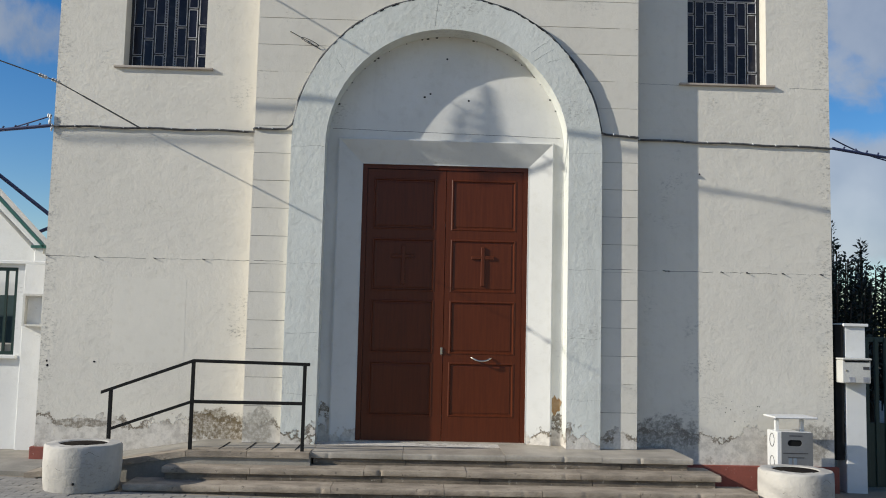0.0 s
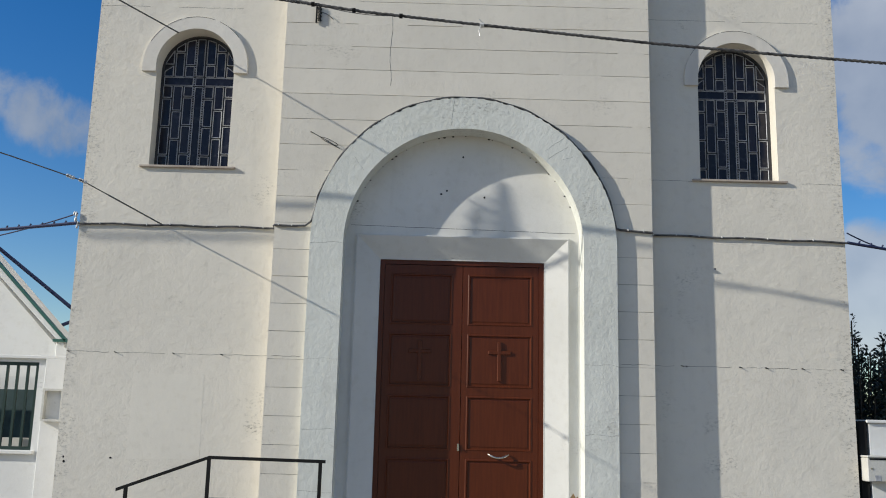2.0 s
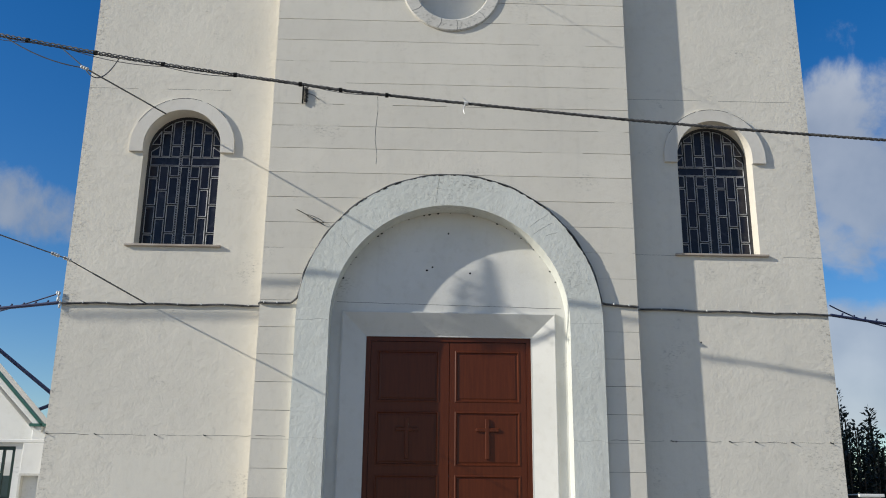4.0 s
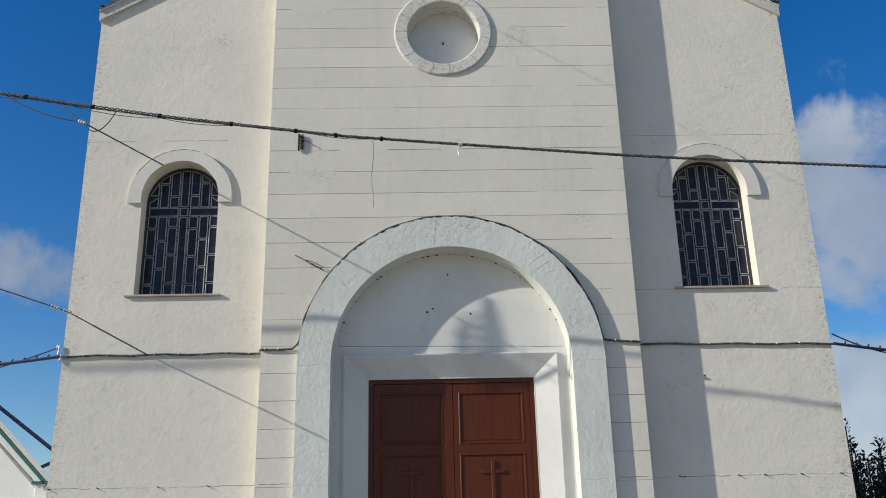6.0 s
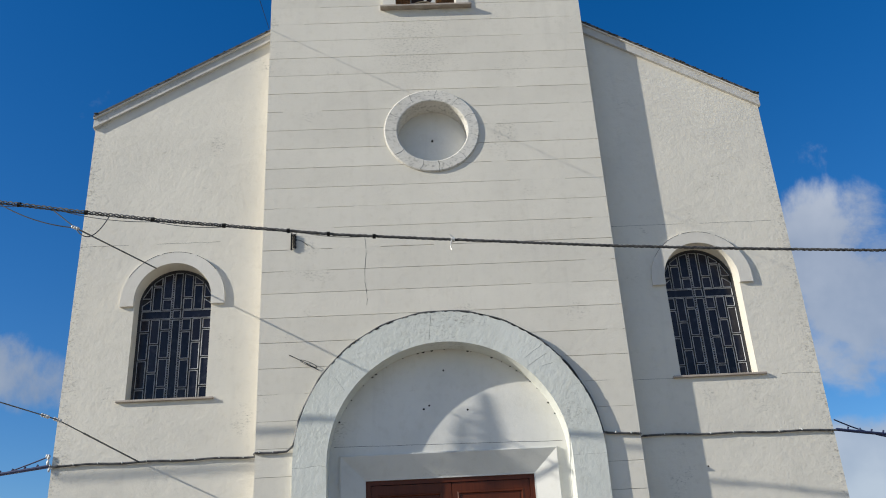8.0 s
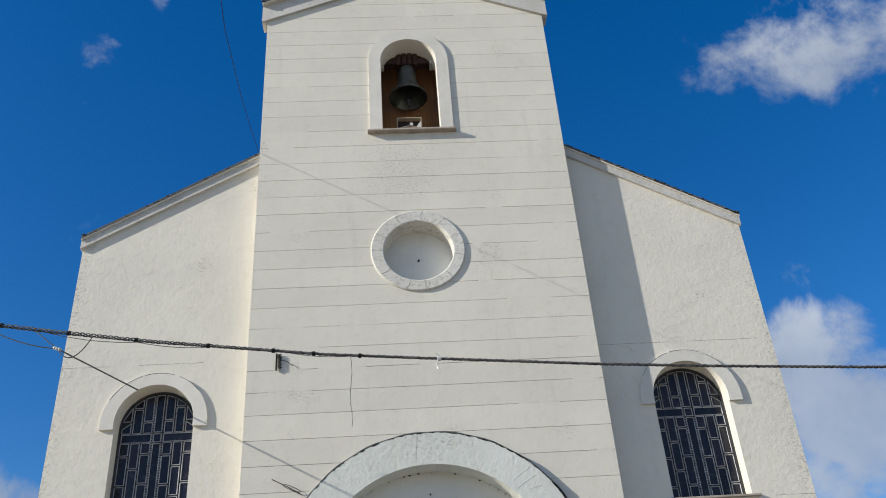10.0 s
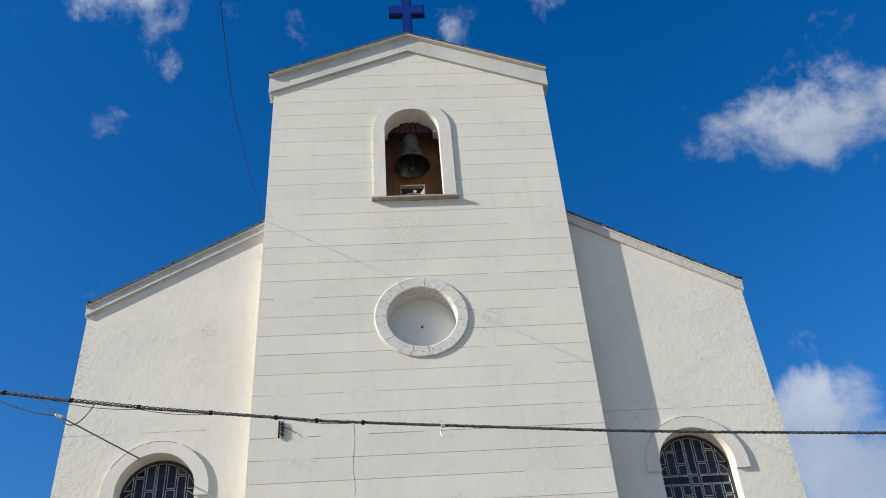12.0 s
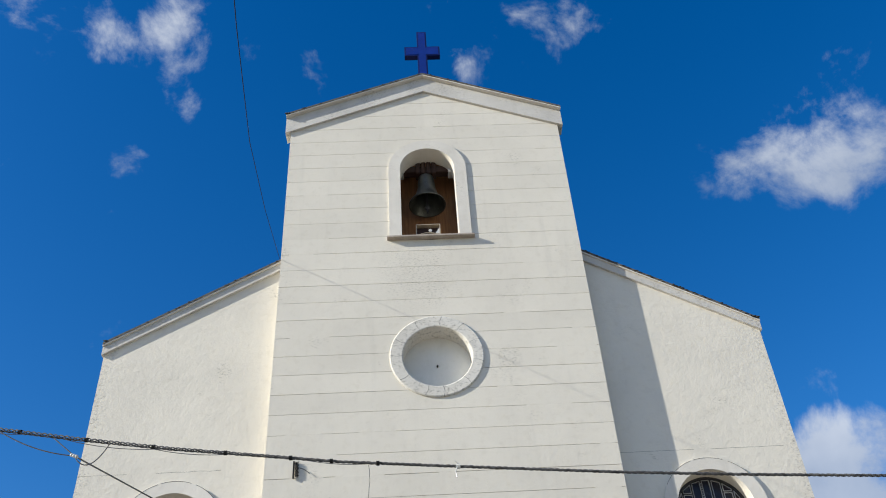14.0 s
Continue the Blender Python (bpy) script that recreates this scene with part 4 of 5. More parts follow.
# ---- cables ----
def street_cable():
    ob = empty("overhead_cable", 0, -1.32, 6)
    inv = Matrix.Translation(-ob.location)
    line = [Vector(p) for p in ((-12.0, -2.08, 7.387), (-9.178, -1.82, 7.004), (-6.507, -1.594, 6.62), (-4.683, -1.522, 6.336), (-3.852, -1.489, 6.203), (-2.904, -1.452, 6.068), (-2.008, -1.451, 5.951), (-1.113, -1.467, 5.825), (-0.029, -1.487, 5.717), (1.776, -1.52, 5.546), (3.004, -1.543, 5.452), (4.52, -1.571, 5.352), (12.0, -1.7, 5.0))]

    def at(x):
        for a, b in zip(line, line[1:]):
            if a.x <= x <= b.x:
                k = (x - a.x) / (b.x - a.x)
                return a.lerp(b, k)
        return line[-1].copy()
    n = 1500
    for ph, r, nm in ((0.0, 0.0082, "strand"), (2.1, 0.0082, "strand"), (4.2, 0.0062, "strand")):
        pts = []
        for i in range(n + 1):
            x = -12 + 24 * i / n
            p = at(x)
            a = x * 36 + ph
            loose = 0.0095 + 0.008 * max(0.0, min(1.0, (-1.0 - x) / 3.0))
            pts.append(p + Vector((0, loose * math.cos(a), loose * math.sin(a))))
        part(nm, tube(bmesh.new(), pts, r, 5), M_CABLE, ob).matrix_parent_inverse = inv
    for x in (-4.45, -3.75, -3.05, -2.3, -1.62, -1.2, -0.72):
        p = at(x)
        part("tie", rod(bmesh.new(), p - Vector((0.018, 0, 0)), p + Vector((0.014, 0, 0)), 0.026), M_RAIL, ob).matrix_parent_inverse = inv
    knot = at(0.1)
    white = rod(bmesh.new(), knot - Vector((0.022, 0, 0)), knot + Vector((0.02, 0, 0)), 0.028)
    tube(white, [knot + Vector((-0.01, -0.02, -0.01)), knot + Vector((-0.03, -0.03, -0.07)), knot + Vector((-0.02, -0.03, -0.13))], 0.005, 5)
    tube(white, [knot + Vector((0.01, -0.02, 0.01)), knot + Vector((-0.03, -0.03, 0.05))], 0.006, 5)
    part("white_tie", white, M_CERAMIC, ob, "white wrapped tie with loose ends").matrix_parent_inverse = inv
    # slack line slung beneath
    for pa, pb, d in ((at(-5.3), at(-4.3), 0.05), (at(-4.1), at(-2.9), 0.06), (at(-3.2), at(-2.2), 0.05), (at(-1.55), at(-0.75), 0.035)):
        part("slack_line", tube(bmesh.new(), sag(pa, pb, d, 16), 0.004, 5), M_WIRE, ob).matrix_parent_inverse = inv
    return tagged(ob, "twisted black overhead cable across the street front", "cable"), at


street, cable_at = street_cable()


def wire(name, pts, r, label, mat=M_WIRE):
    ob = part(name, tube(bmesh.new(), pts, r, 6), mat)
    return tagged(ob, label, "wire")


# wall-hung cable with clips, over both wings and round the arch band
cab = []
for x in np.linspace(-WING - 0.02, -BAY - 0.03, 18):
    cab.append((x, RECESS - 0.02, 3.905 + 0.006 * math.sin(x * 9)))
cab += [(-BAY - 0.02, 0.06, 3.90), (-BAY + 0.01, -0.02, 3.895)]
cab += [(x, -0.02, 3.893 - 0.004 * math.sin(x * 12)) for x in np.linspace(-2.1, -1.80, 5)]
cab += [(-(R_OUT + 0.009 + 0.005 * math.sin(a * 23)) * math.cos(a), -0.055, SPRING + (R_OUT + 0.009 + 0.005 * math.sin(a * 23)) * math.sin(a)) for a in np.linspace(0.13, math.pi - 0.13, 96)]
cab += [(x, -0.02, 3.94 - 0.03 * (x - 1.75) / 0.4) for x in np.linspace(1.78, 2.13, 5)]
cab += [(BAY + 0.012, 0.04, 3.925), (BAY + 0.03, RECESS - 0.02, 3.94)]
for x in np.linspace(BAY + 0.06, WING + 0.02, 18):
    cab.append((x, RECESS - 0.02, 3.94 - 0.016 * (x - BAY) + 0.005 * math.sin(x * 8)))
wall_cable = empty("wall_cable", 0, 0, 3.9)
part("sheath", tube(bmesh.new(), cab, 0.013, 6), M_CABLE, wall_cable).matrix_parent_inverse = Matrix.Translation((0, 0, -3.9))
for i in [k for k in range(2, len(cab) - 2, 2) if abs(cab[k][0]) > 1.85]:
    p = Vector(cab[i])
    part("clip", boxed(p.x - 0.007, p.x + 0.007, p.y - 0.015, p.y + 0.018, p.z - 0.004, p.z + 0.019, bevel=0.003), M_CERAMIC, wall_cable).matrix_parent_inverse = Matrix.Translation((0, 0, -3.9))
tagged(wall_cable, "black cable clipped along the facade and round the arch", "cable")

wire("side_cable", sag((-WING - 0.02, RECESS - 0.02, 3.905), (-13, 1.2, 3.6), 0.12), 0.020, "thick dark cable leading off the corner", M_BLUESTEEL)
wire("side_cable", sag((WING + 0.02, RECESS - 0.02, 3.905), (13, 1.2, 3.5), 0.15), 0.018, "thick dark cable leading off the corner", M_BLUESTEEL)
wire("side_wire", sag((-WING - 0.02, RECESS - 0.02, 4.02), (-7.5, 0.9, 3.60), 0.12), 0.008, "thin wire leading off the corner", M_BLUESTEEL)
wire("side_wire", sag((WING + 0.02, RECESS - 0.02, 4.02), (5.3, 0.5, 3.83), 0.03), 0.008, "thin wire leading off the corner", M_BLUESTEEL)
for end, far, drop, r in (((-WING - 0.02, RECESS - 0.02, 3.905), (-13, 1.2, 3.6), 0.12, 0.030), ((WING + 0.02, RECESS - 0.02, 3.905), (13, 1.2, 3.5), 0.15, 0.028)):
    run = sag(end, far, drop, 60)
    for k in range(1, 14, 1):
        p = run[k] + Vector((0, 0, 0.012))
        tagged(part("cable_tie", rod(bmesh.new(), p - Vector((0.012, 0, 0.02)), p + Vector((0.012, 0, 0.03)), 0.011, 6), M_BLUESTEEL), "dark cable tie on the side cable", "cable tie", "ties on the side cables")
KNOT = (-3.837, -1.5, 6.006)
wire("stay_wire", [(-3.4767, RECESS - 0.034, 6.275), KNOT], 0.0085, "thin stay wire fixed above the window")
wire("stay_wire", [KNOT, cable_at(-4.12)], 0.006, "thin tie between cable and stay")
wire("stay_wire", sag(KNOT, cable_at(-3.5), 0.17, 14), 0.006, "slack loop of thin wire")
wire("stay_wire", sag(KNOT, cable_at(-4.7), 0.06, 14), 0.006, "slack loop of thin wire")
wire("stay_wire", [(-3.487, RECESS - 0.015, 3.913), (-3.764, -0.785, 4.007)], 0.0085, "thin stay wire fixed to the wall cable")
wire("stay_wire", [(-3.764, -0.785, 4.007), (-3.879, -1.2, 4.046), (-3.936, -1.37, 4.044), (-4.18, -2.1, 4.03), (-4.6, -3.6, 3.95), (-6.5, -12, 4.6)], 0.006, "thin stay wire over the street")


def insulator(x, y, z):
    ob = empty("insulator", x, y, z)
    for k in (-1, 0, 1):
        bm = bmesh.new()
        bmesh.ops.create_uvsphere(bm, u_segments=12, v_segments=8, radius=0.019, matrix=Matrix.Translation((0.026 * k, 0, -0.010 * k)))
        part("bead", bm, M_CERAMIC, ob, smooth=True)
    return tagged(ob, "small white ceramic strain insulator on a wire", "insulator")


insulator(*KNOT)
insulator(-3.879, -1.2, 4.046)
insulator(-3.936, -1.37, 4.044)
wire("drop_wire", [(-2.166, -0.01, 9.72), (-2.02, -2.0, 8.86), (-1.79, -4.1, 7.84), (-1.52, -6.0, 7.05), (-1.1, -9.0, 6.2), (0.2, -18, 5.2)], 0.0034, "thin dark wire rising over the street", M_RAIL)

# unseen shape added on the overhead cable beyond the corner, to dapple the lunette
def lunette_shadow_caster():
    foot = cable_at(-5.30)
    ob = empty("unseen_shadow_caster", *foot)
    part("bundle", plated([(-0.10, -0.03), (0.15, -0.03), (0.10, 0.38), (-0.01, 0.84), (-0.05, 0.80), (-0.07, 0.4)], [], -0.02, 0.02), M_CABLE, ob, "dark wedge that throws the dapple")
    for k in range(5):
        a = 0.66 - 0.13 * k
        part("loop", tube(bmesh.new(), [(-0.04, 0.0, a), (-0.20, 0.01, a - 0.05), (-0.36, 0.0, a - 0.17), (-0.44, 0.0, a - 0.27), (-0.30, -0.01, a - 0.19), (-0.06, 0.0, a - 0.10)], 0.012, 5), M_CABLE, ob)
    return tagged(ob, "unseen dark shape on the cable that dapples the lunette", "wire bundle")


lunette_shadow_caster()

# pale sealant where the side cables leave the corner
for cx, sx in ((-WING, -1),):
    blob = bmesh.new()
    br2 = random.Random(31 + sx)
    for k in range(7):
        bmesh.ops.create_icosphere(blob, subdivisions=1, radius=br2.uniform(0.012, 0.024), matrix=Matrix.Translation((cx + sx * br2.uniform(0.0, 0.06), RECESS - 0.02, 3.93 + br2.uniform(-0.07, 0.09))) @ Matrix.Diagonal((0.8, 0.8, 1.6, 1)))
    tagged(part("sealant", blob, M_CERAMIC, smooth=True), "white foam sealant round the cables at the corner", "sealant")

# bracket hanging on the facade under the cable; coil and tail draw its shadow
br = empty("cable_clamp", -1.795, -0.022, 6.44)
part("bar", boxed(-0.009, 0.009, -0.01, 0.01, -0.09, 0.13), M_RAIL, br)
part("spike", rod(bmesh.new(), (0, 0.03, 0.11), (0, 0, 0.11), 0.007, 6), M_RAIL, br)
part("spike", rod(bmesh.new(), (0, 0.03, -0.07), (0, 0, -0.07), 0.007, 6), M_RAIL, br)
part("shadow_coil", tube(bmesh.new(), [(0.035 + 0.026 * math.cos(k * 1.9) + 0.004 * math.sin(k * 3.1), 0.014 * math.sin(k * 1.9), 0.125 - 0.0042 * k) for k in range(48)], 0.0042, 5), M_RAIL, br)
part("shadow_tail", tube(bmesh.new(), [(0.05, 0, 0.05), (0.13, 0, 0.02), (0.2, 0, -0.04)], 0.004, 5), M_RAIL, br)
tagged(br, "small iron wall clamp with its wavy shadow as dark wire", "clamp")
hk = empty("wall_hook", -1.79, 0.0, 4.93)
part("stem", tube(bmesh.new(), [(0, 0.02, 0.08), (0.0, -0.03, 0.075), (0.18, -0.025, -0.02), (0.34, -0.02, -0.12)], 0.0038, 5), M_RAIL, hk)
part("loop", tube(bmesh.new(), [(0.22 + 0.10 * math.cos(a), -0.022, -0.035 + 0.022 * math.sin(a) - 0.045 * math.cos(a)) for a in np.linspace(0, 2 * math.pi, 16)], 0.0032, 5), M_RAIL, hk)
tagged(hk, "bent iron hook with a wire loop on the wall", "hook")


# ---- neighbouring house with grilled window ----
def neighbour_house():
    ob = empty("house", -7.0, 0.9, 0.2)
    inv = Matrix.Translation(-ob.location)

    def p(name, bm, mat, label="", parent=None):
        o = part(name, bm, mat, parent or ob, label)
        if parent is None:
            o.matrix_parent_inverse = inv
        return o
    y = 0.9
    p("wall", plated([(-9.0, 0.0), (-4.63, 0.0), (-4.63, 2.37), (-9.0, 2.37)], [[(-6.6, 1.30), (-5.03, 1.30), (-5.03, 2.33), (-6.6, 2.33)]], y, y + 0.3), M_WHITE, "white painted street wall")
    p("coping", boxed(-9.0, -4.56, y - 0.05, y + 0.34, 2.37, 2.41, bevel=0.006), M_WHITE)
    p("pilaster", boxed(-4.93, -4.63, y - 0.05, y + 0.02, 0.1, 2.37, bevel=0.005), M_WHITE)
    p("sill", boxed(-6.65, -4.98, y - 0.06, y + 0.2, 1.255, 1.298, bevel=0.006), M_WHITE)
    p("niche_box", plated([(-4.90, 1.64), (-4.66, 1.64), (-4.66, 2.02), (-4.90, 2.02)], [[(-4.875, 1.665), (-4.68, 1.665), (-4.68, 1.995), (-4.875, 1.995)]], y - 0.13, y - 0.051), M_BOX, "shallow open metal box on the pilaster")
    g = p("window_grille", plated([(-6.6, 1.30), (-5.03, 1.30), (-5.03, 2.33), (-6.6, 2.33)], [[(-6.56, 1.34), (-5.07, 1.34), (-5.07, 2.29), (-6.56, 2.29)]], y + 0.02, y + 0.06), M_GREEN, "dark green metal window grille")
    for k in range(12):
        x = -5.17 - k * 0.122
        p("grille_bar", boxed(x - 0.014, x + 0.014, y + 0.025, y + 0.053, 1.33, 2.3), M_GREEN, "", g)
    p("blind", boxed(-7.0, -4.9, y + 0.75, y + 0.8, 1.42, 2.02), M_CURTAIN, "dark green blind behind the grille")
    p("yard_wall", boxed(-9.0, -4.6, y + 1.2, y + 1.3, 0.0, 2.2), M_WHITE)
    # gabled upper part, set back
    yb = 3.6
    p("gable_wall", plated([(-14.0, 0.0), (-5.95, 0.0), (-5.95, 2.70), (-9.4, 6.2), (-14.0, 2.0)], [], yb, yb + 0.3), M_WHITE, "white gable wall set back")
    p("gable_coping", plated([(-5.76, 2.68), (-5.76, 2.765), (-9.4, 6.46), (-9.4, 6.26)], [], yb - 0.25, yb + 0.32), M_WHITE, "pale sloping roof edge")
    p("gutter", plated([(-5.74, 2.76), (-5.74, 2.81), (-9.4, 6.53), (-9.4, 6.46)], [], yb - 0.28, yb - 0.2), M_GUTTER, "green metal verge strip")
    p("eave_end", boxed(-5.90, -5.58, yb - 0.2, yb + 0.3, 2.38, 2.76, bevel=0.01), M_WHITE)
    p("eave_strip", boxed(-5.92, -5.45, yb - 0.28, yb - 0.2, 2.76, 2.80), M_GUTTER)
    return tagged(ob, "white single-storey house with a green window grille", "house")


neighbour_house()

frame_pole = empty("pergola_frame", -6.6, 4.2, 3.0)
part("strut", rod(bmesh.new(), (-2.4, 0, 2.56), (1.2, 0, -0.12), 0.03), M_BLUESTEEL, frame_pole)
part("brace", rod(bmesh.new(), (0.28, 0, 0.02), (1.2, 0, 0.42), 0.028), M_BLUESTEEL, frame_pole)
part("upright", rod(bmesh.new(), (1.15, 0, -3.0), (1.15, 0, 0.9), 0.035), M_BLUESTEEL, frame_pole)
part("upright", rod(bmesh.new(), (-2.4, 0, -3.0), (-2.4, 0, 2.5), 0.035), M_BLUESTEEL, frame_pole)
tagged(frame_pole, "navy steel pergola frame with sloping strut", "pergola")


# ---- gate pillar, mailbox, gate ----
def gate_pillar():
    ob = empty("gate_pillar", 4.735, 0.40, -0.05)
    part("shaft", boxed(-0.125, 0.112, -0.13, 0.13, 0.0, 1.90, bevel=0.006), M_WHITE, ob)
    part("cap", boxed(-0.152, 0.138, -0.16, 0.16, 1.90, 1.935, bevel=0.006), M_WHITE, ob, "thin white cap slab")
    return tagged(ob, "slim white rendered gate pillar beside the church", "pillar")


gate_pillar()


def mailbox():
    ob = empty("mailbox", 4.66, 0.18, 1.215)
    part("case", boxed(-0.165, 0.16, -0.08, 0.088, 0.0, 0.255, bevel=0.008), M_BOX, ob)
    part("lid", boxed(-0.17, 0.165, -0.10, 0.085, 0.258, 0.28, bevel=0.006), M_BOX, ob)
    part("slot", boxed(-0.14, 0.14, -0.084, -0.079, 0.235, 0.25), M_DARK, ob)
    part("badge", boxed(0.07, 0.14, -0.085, -0.0805, 0.155, 0.185), M_INK, ob, "small dark plate")
    part("keyhole", rod(bmesh.new(), (-0.12, -0.086, 0.14), (-0.12, -0.079, 0.14), 0.012), M_CHROME, ob)
    for x in (-0.09, 0.07):
        part("viewing_grid", boxed(x, x + 0.06, -0.084, -0.0805, 0.01, 0.07), M_CAME, ob)
    return tagged(ob, "pale grey metal mailbox on the gate pillar", "mailbox")


mailbox()


def metal_gate():
    ob = empty("metal_gate", 6.2, 0.46, -0.05)
    inv = Matrix.Translation(-ob.location)
    part("gate_frame", plated([(4.84, 0.02), (7.5, 0.02), (7.5, 1.74), (4.84, 1.74)], [[(4.88, 0.75), (7.46, 0.75), (7.46, 1.68), (4.88, 1.68)]], 0.44, 0.48), M_GREEN, ob).matrix_parent_inverse = inv
    for k in range(22):
        x = 4.94 + k * 0.115
        part("gate_bar", boxed(x - 0.022, x + 0.022, 0.42, 0.46, 0.03, 1.72, bevel=0.004), M_GREEN, ob).matrix_parent_inverse = inv
    return tagged(ob, "dark green barred metal driveway gate", "gate")


metal_gate()
# black strip put in for the deep shade between wall and pillar
tagged(part("downpipe", boxed(4.492, 4.588, 0.263, 0.34, 0.34, 1.87, bevel=0.006), M_DARK), "black strip for the shaded gap by the pillar", "downpipe")
tagged(part("wall_garden", boxed(7.6, 12, 0.6, 0.8, -0.1, 1.8), M_WHITE), "white garden wall beyond the gate", "wall", kind="structure")


# ---- trees behind the gate ----
def shoot_tree(x, y, height, spread, seed):
    """An evergreen with many upright leafy shoots."""
    rng = random.Random(seed)
    ob = empty("tree", x, y, ground_z(x))
    bm = bmesh.new()
    bmesh.ops.create_cone(bm, cap_ends=True, segments=10, radius1=0.13, radius2=0.05, depth=height * 0.7, matrix=Matrix.Translation((0, 0, height * 0.35)))
    leaves = bmesh.new()
    for s in range(46):
        a, d = rng.uniform(0, 2 * math.pi), spread * math.sqrt(rng.random())
        top = height * (1.0 - 0.30 * (d / spread) ** 2) * rng.uniform(0.80, 1.0)
        foot = Vector((d * 0.8 * math.cos(a), d * 0.8 * math.sin(a), height * 0.2))
        tip = Vector((d * math.cos(a), d * math.sin(a), top))
        rod(bm, foot, foot.lerp(tip, 0.97), 0.012, 5)
        n = 210
        for i in range(n):
            k = i / n
            c = foot.lerp(tip, 0.05 + 0.95 * k)
            reach = 0.045 + 0.13 * (1 - k) ** 0.5
            b = rng.uniform(0, 2 * math.pi)
            way = Vector((math.cos(b), math.sin(b), rng.uniform(0.2, 1.1))).normalized()
            base = c + way * rng.uniform(0, reach)
            ln, wd = rng.uniform(0.06, 0.10), rng.uniform(0.025, 0.04)
            side = way.cross(Vector((rng.uniform(-1, 1), rng.uniform(-1, 1), rng.uniform(-1, 1)))).normalized() * wd / 2
            q = [base, base + way * ln * 0.5 + side, base + way * ln, base + way * ln * 0.5 - side]
            leaves.faces.new([leaves.verts.new(v) for v in q])
    part("trunk", bm, M_BARK, ob)
    me = bpy.data.meshes.new("crown")
    leaves.to_mesh(me)
    leaves.free()
    me.materials.append(M_LEAF)
    cr = new("crown", me)
    cr.parent = ob
    return tagged(ob, "dark evergreen with many upright leafy shoots", "tree", "trees behind the gate")


for i, (tx, ty, th, sp) in enumerate(((5.95, 3.6, 3.55, 0.75), (6.9, 4.2, 3.5, 0.8), (8.2, 4.6, 3.2, 1.0), (5.75, 5.2, 3.3, 0.8))):
    shoot_tree(tx, ty, th, sp, 20 + i)

# ---- facade slabs: one piece to a course and side ----
LEVELS = [0.45] + [0.843 + 0.309 * k for k in range(17)] + [5.787 + 0.286 * k for k in range(1, 27)]
jr = random.Random(11)
for lo, hi in zip(LEVELS, LEVELS[1:]):
    a, b = lo + jr.uniform(0.0016, 0.0036), min(hi, 13.24) - jr.uniform(0.0016, 0.0036)
    lv = [a + (b - a) * k / 6 for k in range(7)]
    hs = [hole_half(q) for q in lv]
    ws = [bay_half(q) for q in lv]
    if min(ws) < 0.05 or b <= a:
        break
    if max(hs) == 0 and min(ws) == BAY:
        part("slab_course", plated([(-BAY, a), (BAY, a), (BAY, b), (-BAY, b)], [], 0.0, 0.0065), M_BAY, core)
    else:
        for s in (-1, 1):
            loop = [(s * w, q) for w, q in zip(ws, lv)] + [(s * h, q) for h, q in reversed(list(zip(hs, lv)))]
            part("slab_course", plated(loop, [], 0.0, 0.0065), M_BAY, core)
for z in LEVELS[1:]:                                          # stretches where mortar stands flush and the joint is lost
    bm = bmesh.new()
    x = -bay_half(z) + jr.uniform(0.0, 0.4)
    while x < bay_half(z) - 0.15 and z < 13.0:
        e = min(x + jr.uniform(0.12, 0.7), bay_half(z) - 0.03)
        free = max(hole_half(z - 0.02), hole_half(z + 0.02)) + 0.02
        if (x > free or e < -free or free < 0.03) and jr.random() < 0.22:
            box(bm, x, e, jr.uniform(0.0002, 0.0012), 0.0068, z - 0.0045, z + 0.0045)
        x = e + jr.uniform(0.1, 0.8)
    if bm.verts:
        part("joint_fill", bm, M_BAY, core)
    else:
        bm.free()
for s in (-1, 1):
    part("bay_return", boxed(min(s * (BAY - 0.005), s * BAY), max(s * (BAY - 0.005), s * BAY), 0.0068, RECESS + 0.05, 0.0, 12.40), M_BAY, core)


# ---- cracks, nail stubs, holes and patches on the walls ----
wr = random.Random(5)


def crack(points, r, parent):
    part("crack", tube(bmesh.new(), points, r, 4), M_DARK, parent)


for wall, xa, xb in ((wing_walls[0], -4.44, -2.17), (wing_walls[1], 2.17, 4.44)):
    x = xa
    while x < xb - 0.1:
        e = min(x + wr.uniform(0.25, 0.6), xb)
        crack([(x + (e - x) * k / 6, RECESS - 0.0005, 2.432 + wr.uniform(-0.006, 0.006)) for k in range(7)], wr.uniform(0.0008, 0.0018), wall)
        part("nail_stub", tube(bmesh.new(), [(x, RECESS + 0.01, 2.435), (x, RECESS - 0.022, 2.438), (x + 0.03, RECESS - 0.020, 2.425)], 0.0045, 5), M_RAIL, wall)
        x = e + wr.uniform(0.0, 0.1)
    for zc in (4.60, 6.62):
        x = xa
        while x < xb - 0.2:
            e = min(x + wr.uniform(0.5, 1.1), xb)
            if zc > 5 or e < -3.85 or x > 3.85 or (-2.65 < x < 2.65):
                crack([(x + (e - x) * k / 6, RECESS + 0.0008, zc + wr.uniform(-0.004, 0.004)) for k in range(7)], 0.0022, wall)
            x = e + wr.uniform(0.1, 0.4)
crack([(-0.90 + 0.012 * math.sin(k * 0.7) + wr.uniform(-0.006, 0.006), 0.0005, 6.50 - 0.075 * k) for k in range(13)], 0.0022, core)
crack([(-1.30 + 0.1 * k, NICHE - 0.0003, 3.965 - 0.0015 * k + wr.uniform(-0.003, 0.003)) for k in range(27)], 0.0018, core)
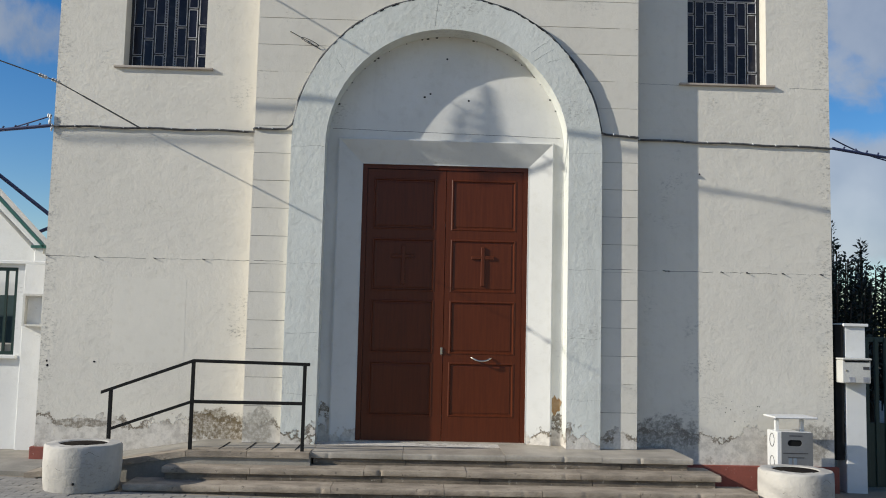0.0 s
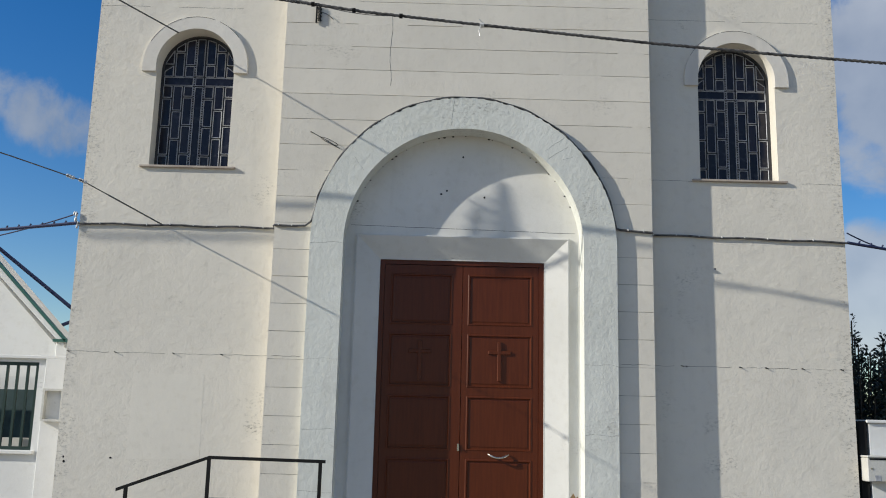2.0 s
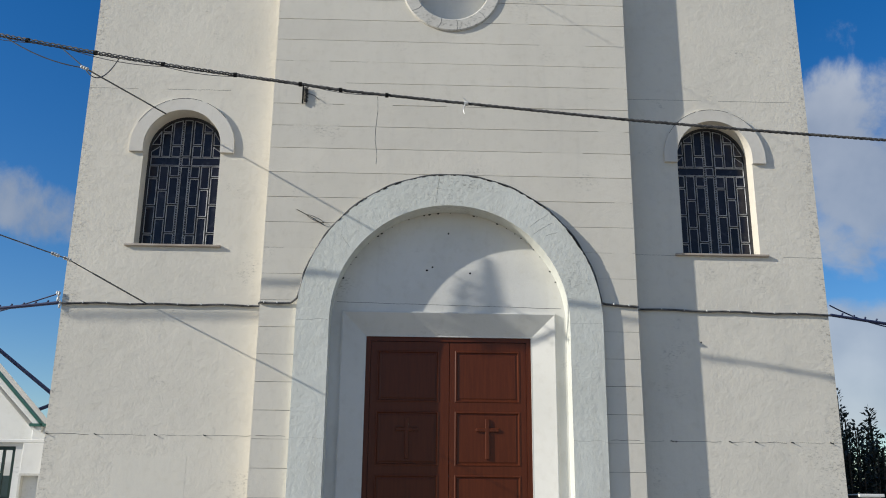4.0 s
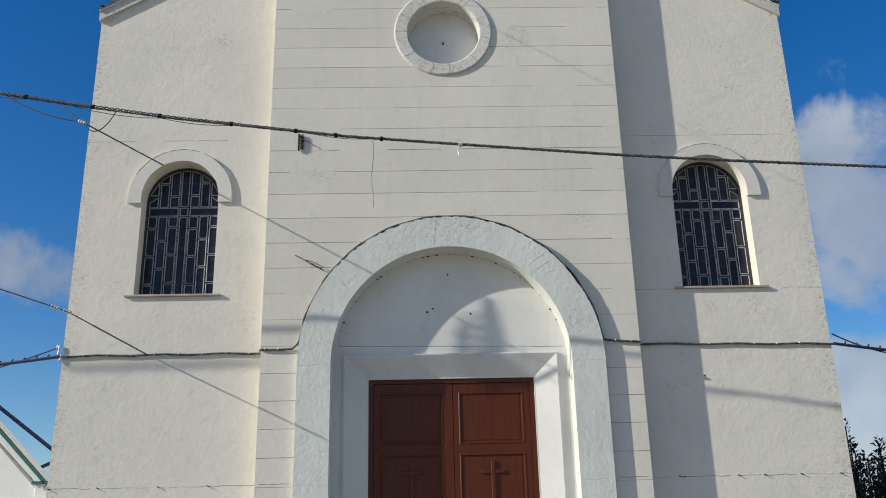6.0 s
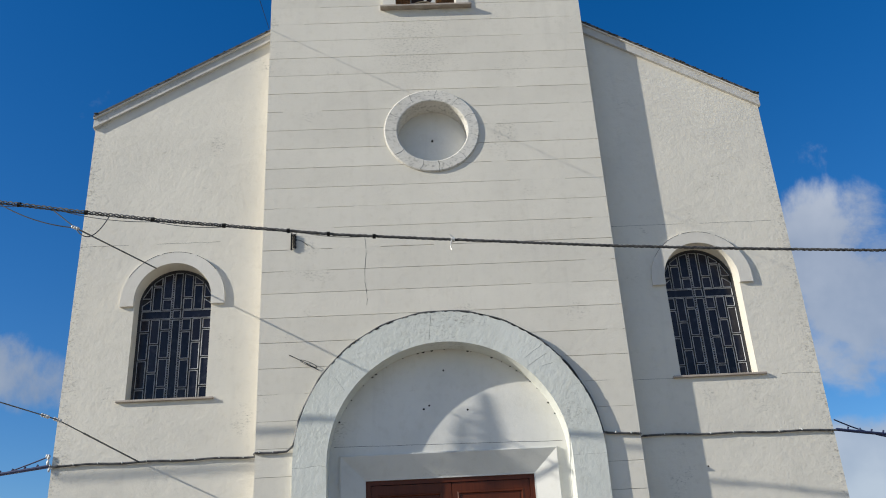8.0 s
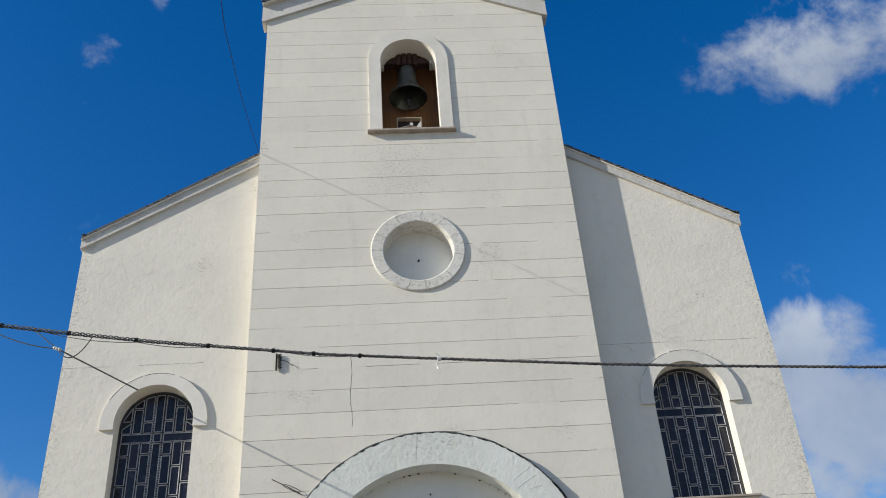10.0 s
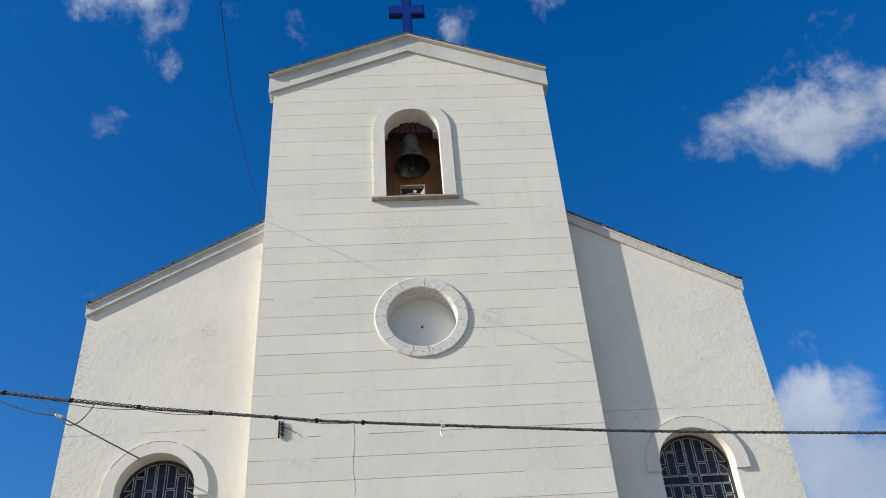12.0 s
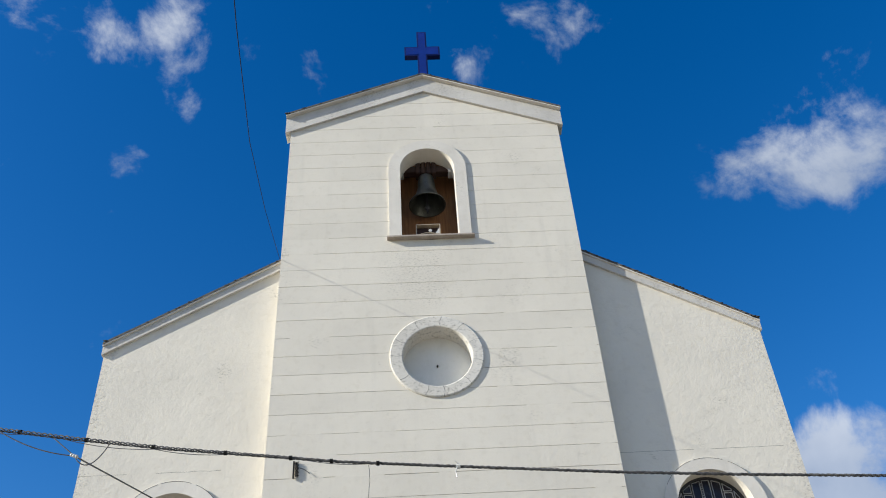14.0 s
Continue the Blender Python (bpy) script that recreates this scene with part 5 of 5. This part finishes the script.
for c, wall in ((-3.25, wing_walls[0]), (3.245, wing_walls[1])):  # grime along the top of the hoods
    for a0, a1 in ((0.5, 1.25), (1.3, 1.9), (2.0, 2.5)):
        crack([(c - 0.625 * math.cos(a0 + (a1 - a0) * k / 10), RECESS - 0.0345, 5.86 + 0.625 * math.sin(a0 + (a1 - a0) * k / 10)) for k in range(11)], wr.uniform(0.0018, 0.003), wall)
for a0, r0, r1 in ((2.32, 1.40, 1.66), (2.26, 1.44, 1.70), (2.40, 1.50, 1.62), (1.45, 1.40, 1.70), (0.62, 1.42, 1.60)):  # hair cracks across the arch band
    crack([(-(r0 + (r1 - r0) * k / 5) * math.cos(a0 + 0.04 * k / 5), BAND_Y - 0.0003, SPRING + (r0 + (r1 - r0) * k / 5) * math.sin(a0 + 0.04 * k / 5) + wr.uniform(-0.008, 0.008)) for k in range(6)], 0.0008, core)
for zc in (0.98, 1.64, 2.40, 3.70):                     # level cracks through the band's jambs
    for sx in (-1, 1):
        crack([(sx * (1.36 + 0.365 * k / 5), BAND_Y + 0.0004, zc + wr.uniform(-0.012, 0.012)) for k in range(6)], wr.uniform(0.0008, 0.0013), core)
for k in range(11):                                           # open joints across the oculus ring
    a0 = 0.35 + 2 * math.pi * k / 11 + wr.uniform(-0.1, 0.1)
    crack([((0.47 + 0.145 * q / 4) * math.cos(a0 + 0.02 * math.sin(q)), -0.0268, OC_Z + 0.004 + (0.47 + 0.145 * q / 4) * math.sin(a0 + 0.02 * math.sin(q))) for q in range(5)], wr.uniform(0.0012, 0.0026), core)
for x0, x1 in ((-2.1, -1.78), (1.78, 2.1)):
    crack([(x0 + (x1 - x0) * k / 5, 0.0002, 2.42 + wr.uniform(-0.005, 0.005)) for k in range(6)], 0.002, core)
for x, y, q in ((-0.016, NICHE, 4.814), (-0.265, NICHE, 4.36), (0.241, NICHE, 4.332), (-0.20, NICHE, 4.40), (2.565, RECESS, 2.43), (-3.85, RECESS, 1.27), (-4.37, RECESS, 1.27), (-4.36, RECESS, 1.22), (2.924, RECESS, 3.56)):
    bm = bmesh.new()
    bmesh.ops.create_uvsphere(bm, u_segments=8, v_segments=6, radius=wr.uniform(0.009, 0.015), matrix=Matrix.Translation((x, y, q)) @ Matrix.Diagonal((1, 0.35, wr.uniform(0.7, 1.3), 1)))
    part("hole", bm, M_DARK, core if abs(x) < 2 else wing_walls[0] if x < 0 else wing_walls[1])
for k in range(14):                                           # small pock marks above the bin
    bm = bmesh.new()
    bmesh.ops.create_uvsphere(bm, u_segments=6, v_segments=4, radius=wr.uniform(0.003, 0.007), matrix=Matrix.Translation((3.15 + 0.45 * wr.random(), RECESS, 0.74 + 0.26 * wr.random())) @ Matrix.Diagonal((1, 0.35, 1, 1)))
    part("hole", bm, M_DARK, wing_walls[1])
for k in range(22):                                           # flaked rim where lunette and soffit meet
    a = math.pi * (0.12 + 0.76 * (k + wr.random()) / 22)
    bm = bmesh.new()
    bmesh.ops.create_uvsphere(bm, u_segments=6, v_segments=4, radius=wr.uniform(0.004, 0.017), matrix=Matrix.Translation((-(R_IN - 0.006) * math.cos(a), NICHE - 0.001, SPRING + (R_IN - 0.006) * math.sin(a))) @ Matrix.Diagonal((1.4, 0.4, 0.8, 1)))
    part("flake", bm, M_DARK, core)
for k in range(40):                                           # dark flakes for the band's broken outer rim and the shadow gap along it
    a = math.pi * (0.22 + 0.66 * (k + wr.random()) / 40)
    bm = bmesh.new()
    bmesh.ops.create_uvsphere(bm, u_segments=6, v_segments=5, radius=wr.uniform(0.008, 0.014 + 0.008 * (k > 18)), matrix=Matrix.Translation((-(R_OUT - 0.002) * math.cos(a), BAND_Y - 0.001, SPRING + (R_OUT - 0.002) * math.sin(a))) @ Matrix.Rotation(a - math.pi / 2, 4, "Y") @ Matrix.Diagonal((wr.uniform(1.2, 4.5), 0.3, wr.uniform(0.25, 0.7), 1)))
    part("flake", bm, M_DARK, core)
part("patch", plated([(-3.68, 1.26), (-2.87, 1.28), (-2.88, 2.20), (-3.67, 2.21)], [], RECESS - 0.0009, RECESS + 0.002), stucco("smooth_repair_render", (0.735, 0.697, 0.613), (0.69, 0.655, 0.578), 0, 0, 0.0015, streak=0.1, lichen=0.8), wing_walls[0], "smoother squared repair in the render")
part("rust_stain", plated([(1.285 + (0.058 + 0.012 * math.sin(5 * a)) * math.cos(a), 0.90 + (0.095 + 0.022 * math.sin(3 * a + 1) + 0.014 * math.cos(7 * a)) * math.sin(a)) for a in np.linspace(0, 2 * math.pi, 37)[:-1]], [], NICHE - 0.002, NICHE + 0.001), surface("ochre_bare_render", (0.36, 0.21, 0.09), (0.44, 0.30, 0.17), 0.9, 14, 0.004, 60), core, "ochre bare patch in the niche")

# ---- paving blocks before the steps and planter ----
bm = boxed(-0.097, 0.097, -0.047, 0.047, -0.03, 0.008, bevel=0.004)
paver_mesh = bpy.data.meshes.new("paving_block")
bm.to_mesh(paver_mesh)
bm.free()
paver_mesh.materials.append(M_PAVER)
pr = random.Random(9)
for j in range(17):
    y = -2.35 + 0.1 * j
    for i in range(19):
        x = -5.3 + 0.2 * i + (0.1 if j % 2 else 0)
        if y > -1.30 and x > -3.2:
            continue
        if y > -0.70:
            continue
        pv = new("paving_block", paver_mesh)
        pv.parent = ground
        pv.location = (x, y, ground_z(x) + pr.uniform(-0.002, 0.002))
        pv.rotation_euler = (0, radians(1.15), pr.uniform(-0.01, 0.01))
